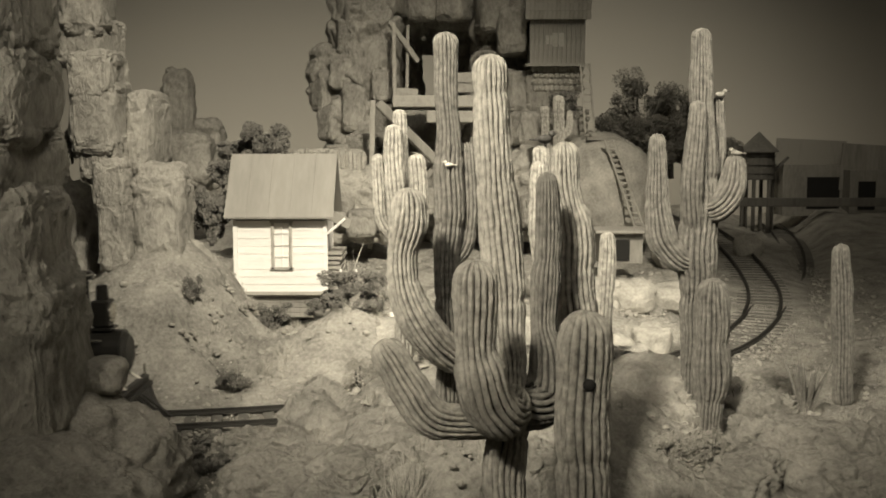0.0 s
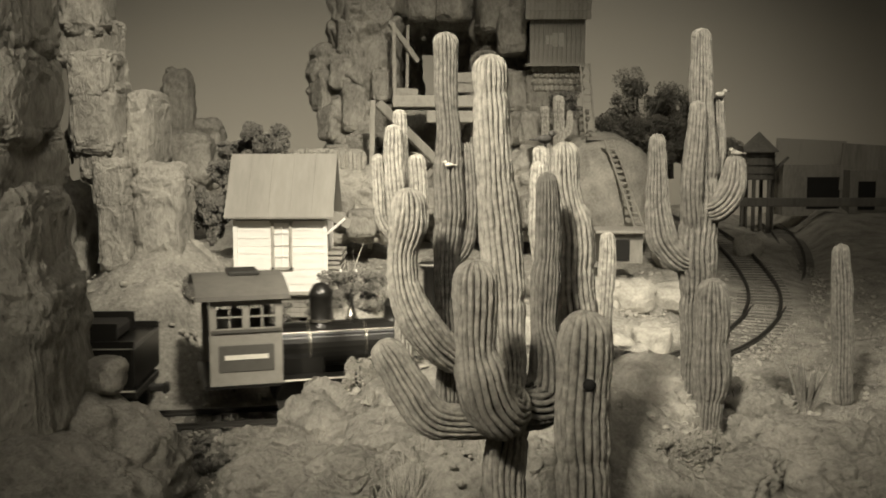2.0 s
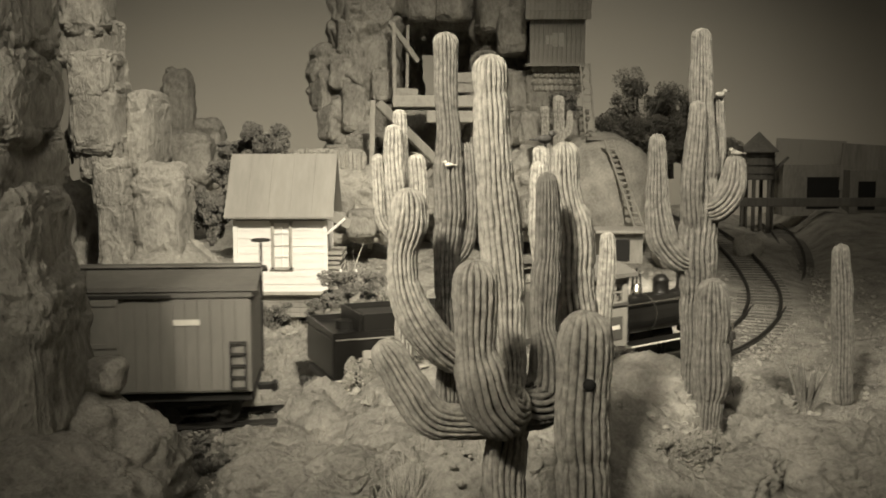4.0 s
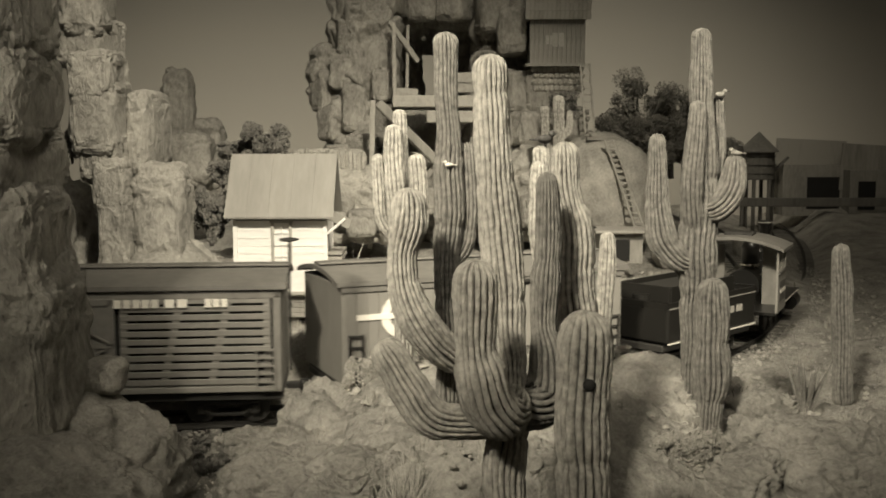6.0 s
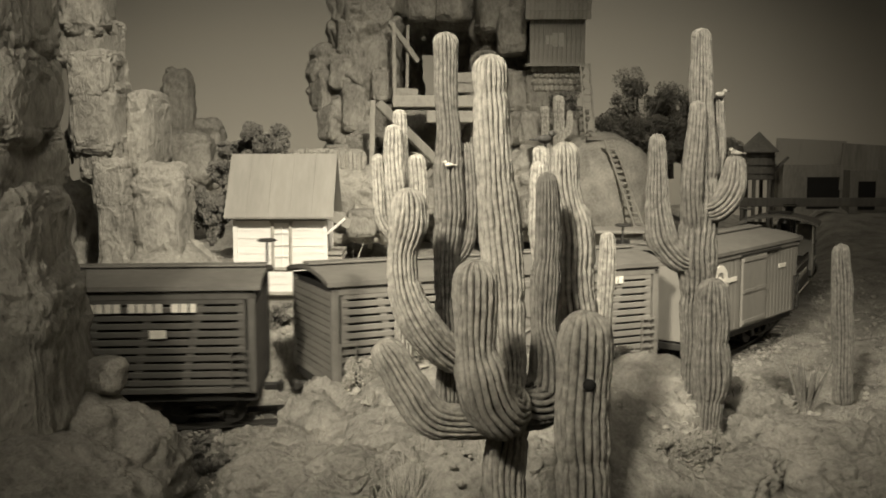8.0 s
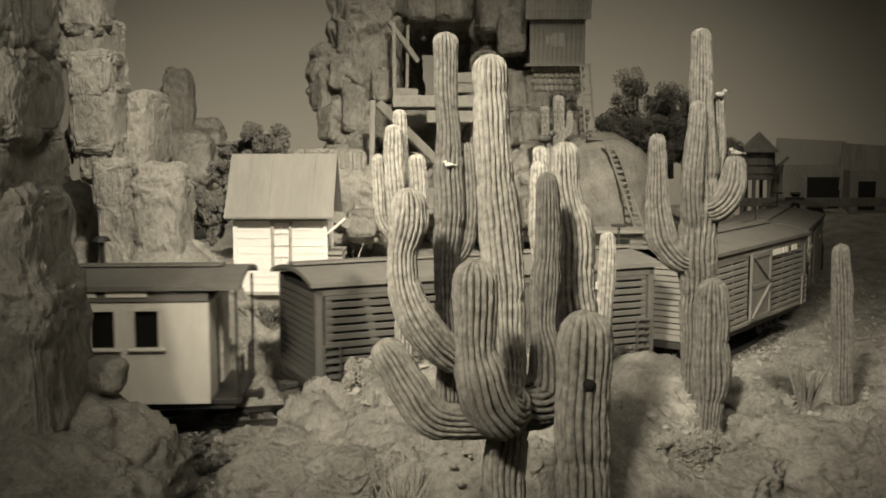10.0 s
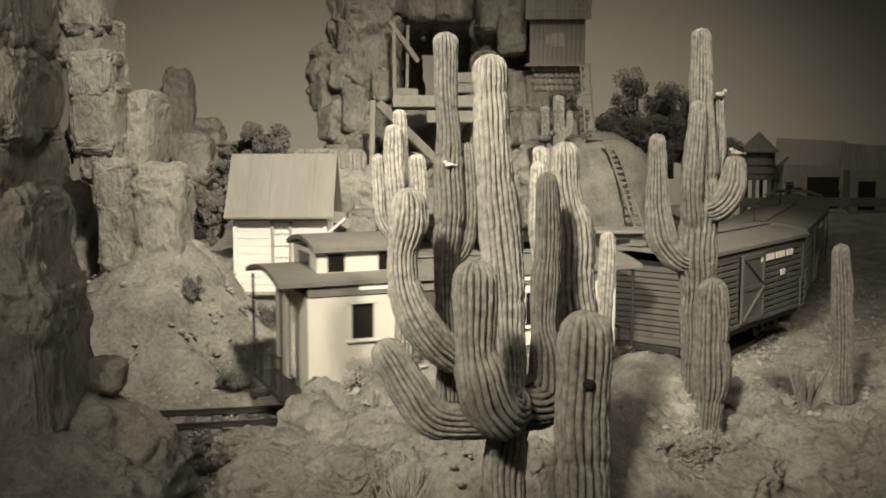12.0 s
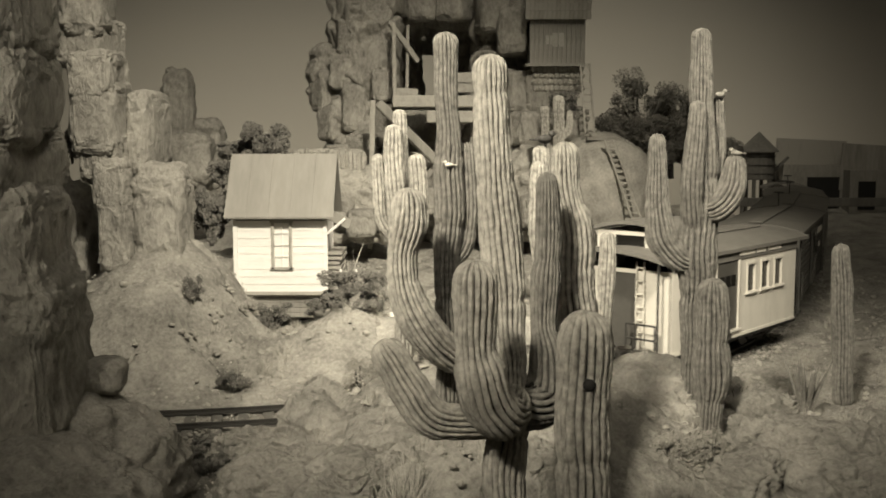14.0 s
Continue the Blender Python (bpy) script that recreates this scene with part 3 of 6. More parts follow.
def cacti():
    cactus("tall ribbed grey saguaro with a bulging lobed arm in front", (1.26, 20.0, 2.25), [
        [((1.28, 20.3, 2.12), 0.39), ((1.23, 20.3, 3.42), 0.41), ((1.32, 20.5, 4.41), 0.39), ((1.4, 21.0, 5.45), 0.31), ((1.32, 21.3, 6.57), 0.34), ((1.19, 21.5, 8.07), 0.43), ((1.05, 21.5, 9.7), 0.35), ((0.98, 21.5, 10.74), 0.35), ((0.96, 21.5, 11.93), 0.34)],
        [((1.36, 20.3, 5.27), 0.30), ((1.29, 19.7, 5.00), 0.38), ((1.06, 19.1, 5.08), 0.45), ((0.81, 18.8, 5.49), 0.46), ((0.69, 18.6, 6.01), 0.43), ((0.60, 18.6, 6.42), 0.34), ((0.57, 18.6, 7.05), 0.37), ((0.58, 18.6, 7.66), 0.37), ((0.58, 18.6, 8.09), 0.36)],
        [((1.24, 20.2, 4.61), 0.28), ((0.5, 19.8, 4.74), 0.32), ((-0.21, 19.6, 4.91), 0.35), ((-0.64, 19.6, 5.44), 0.37), ((-0.96, 19.6, 5.99), 0.32), ((-1.21, 19.6, 6.41), 0.28)],
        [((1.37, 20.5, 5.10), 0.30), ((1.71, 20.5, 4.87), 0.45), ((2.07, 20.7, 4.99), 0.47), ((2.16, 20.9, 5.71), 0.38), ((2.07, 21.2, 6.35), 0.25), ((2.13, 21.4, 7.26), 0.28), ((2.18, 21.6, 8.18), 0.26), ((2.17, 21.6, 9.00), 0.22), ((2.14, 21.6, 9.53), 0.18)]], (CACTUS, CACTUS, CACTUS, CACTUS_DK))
    cactus("slender dark saguaro with one pale sweeping arm", (0.16, 27.0, 3.44), [
        [((0.16, 27.0, 3.14), 0.32), ((0.13, 27.0, 4.96), 0.29), ((0.09, 27.0, 7.05), 0.31), ((0.16, 27.0, 8.23), 0.36), ((0.16, 27.0, 9.4), 0.35), ((0.12, 27.0, 10.62), 0.28), ((0.07, 27.0, 11.84), 0.29), ((0.06, 27.0, 12.89), 0.31)],
        [((0.75, 26.6, 4.44), 0.32), ((0.08, 25.6, 4.92), 0.44), ((-0.53, 25.0, 5.7), 0.45), ((-0.93, 24.8, 6.64), 0.38), ((-0.97, 24.8, 7.45), 0.34), ((-0.83, 24.8, 8.27), 0.41), ((-0.83, 24.8, 9.05), 0.35)],
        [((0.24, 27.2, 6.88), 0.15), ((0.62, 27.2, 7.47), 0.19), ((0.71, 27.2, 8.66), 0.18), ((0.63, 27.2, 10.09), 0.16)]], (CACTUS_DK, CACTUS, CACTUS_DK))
    cactus("pale saguaro with a cluster of short upright arms", (-1.23, 31.0, 3.47), [
        [((-1.13, 31.0, 3.47), 0.27), ((-1.22, 31.0, 6.22), 0.28), ((-1.36, 31.0, 8.08), 0.30), ((-1.44, 31.0, 9.26), 0.30), ((-1.48, 31.0, 10.59), 0.23)],
        [((-1.24, 31.6, 7.18), 0.17), ((-1.23, 31.6, 8.9), 0.20), ((-1.3, 31.6, 11.04), 0.20)],
        [((-1.15, 30.6, 7.11), 0.15), ((-0.7, 30.6, 7.61), 0.23), ((-0.71, 30.6, 8.78), 0.25), ((-0.79, 30.6, 9.73), 0.23)],
        [((-1.34, 31.3, 7.04), 0.13), ((-1.8, 31.3, 7.72), 0.20), ((-1.91, 31.3, 8.74), 0.20), ((-1.94, 31.3, 9.72), 0.17)]], CACTUS)
    front = cactus("stout ribbed saguaro with a dark nest hole", (2.56, 18.5, 2.64), [
        [((2.56, 18.5, 2.64), 0.46), ((2.56, 18.5, 4.03), 0.46), ((2.53, 18.5, 5.19), 0.46), ((2.55, 18.5, 6.24), 0.47), ((2.53, 18.5, 7.18), 0.45)]], CACTUS)
    hole = bmesh.new()
    hx, hy, hz = (2.58, 18.05, 5.91)
    bmesh.ops.create_icosphere(hole, subdivisions=3, radius=0.115, matrix=Matrix.Translation((hx, hy, hz)))
    part("nest_hole", hole, DARK, front, "dark round nest hole", smooth=True)
    cactus("ribbed saguaro with a pinched upright stem", (3.09, 23.0, 2.37), [
        [((3.1, 23.0, 1.83), 0.42), ((3.01, 23.0, 5.5), 0.47), ((2.94, 23.0, 7.03), 0.42), ((2.87, 23.0, 8.17), 0.41), ((2.71, 23.0, 9.16), 0.30), ((2.65, 23.0, 10.15), 0.29)]], CACTUS)
    cactus("thin grey saguaro with two close stems", (2.73, 29.0, 3.91), [
        [((2.84, 29.0, 3.91), 0.19), ((2.7, 29.0, 6.65), 0.20), ((2.61, 29.0, 7.76), 0.22), ((2.64, 29.0, 9.56), 0.20)],
        [((2.93, 30.0, 5.03), 0.19), ((2.9, 30.0, 7.34), 0.23), ((2.79, 30.0, 10.02), 0.23)]], CACTUS)
    cactus("small straight saguaro with a frosted top", (4.88, 31.0, 3.47), [
        [((4.82, 31.0, 3.12), 0.20), ((4.84, 31.0, 4.85), 0.23), ((4.9, 31.0, 6.22), 0.25), ((4.91, 31.0, 7.41), 0.20)]], CACTUS)
    cactus("tall many-armed saguaro on a rocky mound", (7.36, 29.5, 2.47), [
        [((7.33, 30.0, 1.14), 0.28), ((7.29, 30.0, 2.85), 0.29), ((7.31, 30.0, 4.36), 0.36), ((7.34, 30.0, 5.69), 0.44), ((7.33, 30.0, 6.85), 0.55), ((7.35, 30.0, 7.99), 0.50), ((7.37, 30.0, 9.61), 0.45), ((7.34, 30.0, 11.22), 0.32), ((7.3, 30.0, 13.28), 0.26)],
        [((7.55, 29.0, 1.12), 0.31), ((7.54, 29.0, 2.19), 0.34), ((7.58, 29.0, 3.59), 0.52), ((7.58, 29.0, 4.56), 0.44), ((7.59, 29.0, 5.37), 0.45), ((7.56, 29.0, 6.3), 0.38)],
        [((7.29, 30.0, 6.68), 0.26), ((6.75, 29.8, 6.74), 0.37), ((6.28, 29.8, 7.36), 0.41), ((6.11, 29.8, 8.49), 0.32), ((6.09, 29.8, 9.46), 0.26), ((6.07, 29.8, 10.32), 0.21)],
        [((7.34, 30.1, 6.84), 0.22), ((7.02, 29.5, 8.51), 0.30), ((7.05, 29.4, 9.94), 0.27), ((7.11, 29.4, 11.24), 0.20)],
        [((7.81, 30.4, 7.8), 0.16), ((7.94, 30.4, 9.28), 0.23), ((7.97, 30.4, 10.26), 0.18), ((7.91, 30.4, 11.36), 0.18)],
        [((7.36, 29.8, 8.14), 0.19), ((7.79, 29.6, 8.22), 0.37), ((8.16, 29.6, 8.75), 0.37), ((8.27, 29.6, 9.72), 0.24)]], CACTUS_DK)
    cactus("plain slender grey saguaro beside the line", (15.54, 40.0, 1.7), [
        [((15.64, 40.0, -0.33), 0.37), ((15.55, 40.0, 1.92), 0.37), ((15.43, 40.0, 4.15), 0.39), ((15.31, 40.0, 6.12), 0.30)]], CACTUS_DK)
    cactus("distant small saguaro at a mountain foot", (6.64, 68.0, 7.97), [
        [((6.64, 68.0, 7.6), 0.26), ((6.59, 68.0, 12.08), 0.29)]], CACTUS)
    cactus("distant small saguaro at a mountain foot", (7.37, 67.0, 8.0), [
        [((7.45, 67.0, 7.64), 0.36), ((7.31, 67.0, 12.72), 0.33)], [((7.42, 67.0, 9.8), 0.18), ((7.99, 67.0, 10.52), 0.22), ((8.04, 67.0, 11.77), 0.18)]], CACTUS)


cacti()


# -- track: rails and each sleeper
def track(name, way, s0, s1, label, grade=0.0):
    ob = thing(name, (0, 0, 0), label, "track")
    tagged(ob, kind="structure")
    ss = np.arange(s0, s1, 0.7)
    for side in (-1, 1):
        bm = bmesh.new()
        rings = []
        for s in ss:
            x, y, h = way(s)
            nx, ny = -math.sin(h), math.cos(h)
            ring = []
            for o, z in ((-0.1, -0.2), (0.1, -0.2), (0.1, -0.16), (0.025, -0.13), (0.025, -0.05), (0.05, -0.035), (0.05, 0), (-0.05, 0), (-0.05, -0.035), (-0.025, -0.05), (-0.025, -0.13), (-0.1, -0.16)):
                q = side * GAUGE / 2 + o
                ring.append(bm.verts.new((x + nx * q, y + ny * q, z + grade * s)))
            rings.append(ring)
        for a, b in zip(rings, rings[1:]):
            for j in range(12):
                bm.faces.new((a[j], a[(j + 1) % 12], b[(j + 1) % 12], b[j]))
        part("rail", bm, RAIL, ob)
    me = mesh_of("sleeper", B(0, 0, 0, 0.42, 3.3, 0.3, 0.03), TIE, Vector(), False)
    s = s0
    while s < s1:
        x, y, h = way(s)
        piece("sleeper", me, ob, (x, y, -0.36 - (0.12 if grade else 0.03) + grade * s), (0, 0, math.degrees(h) + random.uniform(-2, 2)))
        s += 0.98
    return ob


track("main_track", line, -30, 110, "narrow-gauge track of dark rails on timber sleepers")


track("branch_track", spur, 3.0, 49.0, "narrow-gauge branch track curving away over bare ground", 0.05)


# -- rolling stock (each in its own space: x forward, y to its left, z over the rail)
def wheels(ob, x, y_half=0.95, r=0.55, mat=None):
    for side in (-1, 1):
        bm = C((x, side * y_half - 0.09, r), (x, side * y_half + 0.09, r), r, n=18)
        cyl(bm, (x, side * y_half - 0.14, r), (x, side * y_half + 0.14, r), r * 0.35, n=12)
        part("wheel", bm, mat or IRON, ob)


def truck(ob, x, half=0.95):
    for side in (-1, 1):
        bm = bmesh.new()
        y = side * 1.25
        box(bm, x, y, 0.78, half * 2.5, 0.16, 0.16, 0.03)
        box(bm, x, y, 0.35, half * 1.3, 0.14, 0.12, 0.03)
        for dx in (-half, half):
            box(bm, x + dx, y, 0.55, 0.34, 0.2, 0.4, 0.05)
            beam(bm, (x + dx * 0.6, y, 0.36), (x + dx, y, 0.75), 0.12)
        part("truck_frame", bm, IRON, ob)
    wheels(ob, x - half), wheels(ob, x + half)


def underframe(ob, L, W, z):
    bm = B(0, 0, z - 0.22, L, W * 0.9, 0.3, 0.04)
    for y in (-0.7, 0.7):
        beam(bm, (-L * 0.3, y, z - 0.3), (-L * 0.12, y, z - 0.75), 0.07)
        beam(bm, (L * 0.3, y, z - 0.3), (L * 0.12, y, z - 0.75), 0.07)
        beam(bm, (-L * 0.12, y, z - 0.75), (L * 0.12, y, z - 0.75), 0.07)
    part("underframe", bm, IRON, ob)
    for e in (-1, 1):
        bm = B(e * (L / 2 + 0.35), 0, z - 0.35, 0.7, 0.3, 0.25, 0.05)
        box(bm, e * (L / 2 + 0.62), 0, z - 0.35, 0.25, 0.42, 0.4, 0.08)
        part("coupler", bm, IRON, ob)


def roof_bm(L, W, z, rise, over, thick=0.16, n=8):
    """A shallow arched roof."""
    bm = bmesh.new()
    sec = []
    for i in range(n + 1):
        y = -W / 2 - over + (W + 2 * over) * i / n
        sec.append((y, z + thick + rise * (1 - (2 * i / n - 1) ** 2)))
    low = [(y, h - thick) for y, h in sec[::-1]]
    rings = [[bm.verts.new((x, y, h)) for y, h in sec + low] for x in (-L / 2, L / 2)]
    k = len(rings[0])
    for j in range(k):
        bm.faces.new((rings[0][j], rings[0][(j + 1) % k], rings[1][(j + 1) % k], rings[1][j]))
    bm.faces.new(rings[0][::-1]), bm.faces.new(rings[1])
    return bm


def ladder(ob, x, y, z0, z1, mat, w=0.5, n=5):
    """Grab irons on two straps at a car's corner."""
    s = math.copysign(0.1, y)
    bm = bmesh.new()
    for dx in (-w / 2, w / 2):
        box(bm, x + dx, y + s * 0.8, (z0 + z1) / 2, 0.05, 0.08, z1 - z0 + 0.1)
    strap = part("ladder_strap", bm, mat, ob)
    for i in range(n):
        part("rung", B(x, y + s, z0 + (z1 - z0) * i / (n - 1), w, 0.05, 0.06), mat, strap)


def freight_base(name, L, label, dark):
    ob = thing(name, (0, 0, 0), label, "railway car", "cars of the train")
    underframe(ob, L, 4.6, 1.42)
    truck(ob, -L / 2 + 2.0), truck(ob, L / 2 - 2.0)
    part("brake_staff", C((L / 2 + 0.16, 0.5, 1.5), (L / 2 + 0.16, 0.5, 6.4), 0.045, n=8), IRON, ob)
    wheel = bmesh.new()
    lathe(wheel, (L / 2 + 0.16, 0.5, 6.36), [(0.3, 0), (0.36, 0.03), (0.36, 0.07), (0.3, 0.1), (0.05, 0.06)], 18)
    part("brake_wheel", wheel, IRON, ob)
    return ob


W_ = 4.69


def boxcar():
    L = 11.54
    ob = freight_base("boxcar", L, "plain grey-brown boxcar with a round white emblem", 0)
    bm = B(0, 0, 3.2, L, W_, 3.56, 0.04)
    body = part("body", bm, BOXC, ob)
    for side in (-1, 1):
        me = mesh_of("board", B(0, 0, 0, 0.40, 0.05, 3.4, 0.015), BOXC, Vector(), False)
        x = -L / 2 + 0.3
        while x < L / 2 - 0.2:
            if abs(x) > 1.3:
                piece("board", me, body, (x, side * (W_ / 2 + 0.01), 3.2))
            x += 0.42
        y = side * (W_ / 2 + 0.1)
        door = part("door", B(0, y, 3.15, 2.7, 0.12, 3.2, 0.03), BOXC, ob)
        bm = bmesh.new()
        for z in (1.75, 3.15, 4.6):
            box(bm, 0, y + side * 0.08, z, 2.6, 0.05, 0.16)
        part("door_frame", bm, BOXC, door)
        part("door_rail", B(0.8, y, 4.82, 4.6, 0.16, 0.1), IRON, ob)
    part("roof", roof_bm(L + 0.5, W_, 4.98, 0.34, 0.16), ROOFC, ob)
    part("running_board", B(0, 0, 5.56, L + 0.4, 0.75, 0.08, 0.02), ROOFC, ob)
    part("fascia", B(0, -W_ / 2 - 0.06, 4.86, L + 0.1, 0.08, 0.2), ROOFC, ob)
    y = -W_ / 2 - 0.06
    em = thing_disc(-3.56, y, 3.81, 0.78, 0.46)
    part("emblem", em, LINE, ob, "round white emblem ring")
    part("emblem_centre", C((-3.56, y + 0.02, 3.81), (-3.56, y - 0.02, 3.81), 0.27, n=20), LINE, ob)
    part("emblem_band", B(-3.56, y - 0.02, 3.84, 3.4, 0.04, 0.2), LINE, ob)
    part("lettering_bar", B(-3.5, y, 2.72, 1.35, 0.03, 0.16), LINE, ob)
    part("lettering_bar", B(3.6, y, 3.9, 0.9, 0.03, 0.2), LINE, ob)
    ladder(ob, -L / 2 + 0.45, -W_ / 2 - 0.05, 1.6, 3.2, IRON), ladder(ob, L / 2 - 0.45, -W_ / 2 - 0.05, 1.6, 3.2, IRON)
    part("step", B(-L / 2 + 1.7, -W_ / 2, 0.95, 0.7, 0.08, 0.1), IRON, ob)
    return ob


def thing_disc(x, y, z, r, hole, n=32):
    """A flat ring facing sideways."""
    bm = bmesh.new()
    A = []
    for rr, yy in ((r, y - 0.02), (hole, y - 0.02), (hole, y + 0.04), (r, y + 0.04)):
        A.append([bm.verts.new((x + rr * math.cos(2 * math.pi * i / n), yy, z + rr * math.sin(2 * math.pi * i / n))) for i in range(n)])
    for a, b in zip(A, A[1:] + A[:1]):
        for i in range(n):
            bm.faces.new((a[i], b[i], b[(i + 1) % n], a[(i + 1) % n]))
    return bm


def stock_car(label, L, paint, texts):
    ob = freight_base("stock_car", L, label, 0)
    y0 = W_ / 2
    # solid dark block standing for the shade behind the slats
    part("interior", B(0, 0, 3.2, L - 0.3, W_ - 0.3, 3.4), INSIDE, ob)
    part("floor_sill", B(0, 0, 1.5, L, W_ - 0.02, 0.22, 0.03), paint, ob)
    frame_bm = bmesh.new()
    for x in (-L / 2 + 0.14, L / 2 - 0.14):
        for y in (-y0 + 0.1, y0 - 0.1):
            box(frame_bm, x, y, 3.2, 0.28, 0.22, 3.5, 0.03)
    for y in (-y0 + 0.08, y0 - 0.08):
        box(frame_bm, 0, y, 4.83, L - 0.04, 0.18, 0.32, 0.02)
    part("post_frame", frame_bm, paint, ob)
    half = L / 2 - 1.6
    slat = mesh_of("slat", B(0, 0, 0, half - 0.3, 0.1, 0.2, 0.02), paint, Vector(), False)
    rows = 11
    end_board = mesh_of("end_board", B(0, 0, 0, 0.12, W_ - 0.5, 0.2), paint, Vector(), False)
    stile = mesh_of("stile", B(0, 0, 0, 0.24, 0.1, 3.1), paint, Vector(), False)
    for side in (-1, 1):
        panel = part("side_frame", B(0, side * (y0 - 0.13), 1.66, L - 0.2, 0.06, 0.12), paint, ob)
        for end in (-1, 1):
            xc = end * (1.45 + (half - 0.3) / 2 + 0.05)
            for r in range(rows):
                piece("slat", slat, panel, (xc, side * (y0 - 0.06), 1.78 + 0.283 * r))
            for k in range(4):
                piece("stile", stile, panel, (end * (1.62 + (half - 0.5) * k / 3), side * (y0 - 0.085), 3.2), (0, (12 if k in (1, 2) else 0) * end, 0))
        yd = side * (y0 + 0.03)
        door = part("door", B(0, yd, 3.15, 2.7, 0.08, 3.2, 0.03), paint, ob)
        bm = bmesh.new()
        for z in (1.65, 3.15, 4.62):
            box(bm, 0, yd + side * 0.06, z, 2.66, 0.06, 0.2)
        for x in (-1.25, 1.25):
            box(bm, x, yd + side * 0.06, 3.15, 0.2, 0.06, 3.1)
        for za, zb in ((1.7, 3.1), (4.6, 3.2)):
            beam(bm, (-1.2, yd + side * 0.05, za), (1.2, yd + side * 0.05, zb), 0.2, 0.06)
        part("door_brace", bm, paint, door)
    for e in (-1, 1):
        end_frame = part("end_sill", B(e * (L / 2 - 0.08), 0, 1.6, 0.13, W_ - 0.5, 0.16), paint, ob)
        for r in range(12):
            piece("end_board", end_board, end_frame, (e * (L / 2 - 0.08), 0, 1.8 + 0.255 * r))
        ladder(ob, e * (L / 2 - 0.55), -y0 - 0.02, 1.5, 2.9, paint, 0.6, 6)
    part("roof", roof_bm(L + 0.4, W_, 5.0, 0.34, 0.14), ROOFC, ob)
    part("running_board", B(0, 0, 5.58, L + 0.4, 0.75, 0.08, 0.02), ROOFC, ob)
    part("stirrup", B(-L / 2 + 0.9, -y0, 0.75, 0.6, 0.07, 0.08), IRON, ob)
    for x, w, z, h in texts:
        part("lettering_bar", B(x, -y0 - 0.06, z, w, 0.05, h), LINE, ob)
    return ob


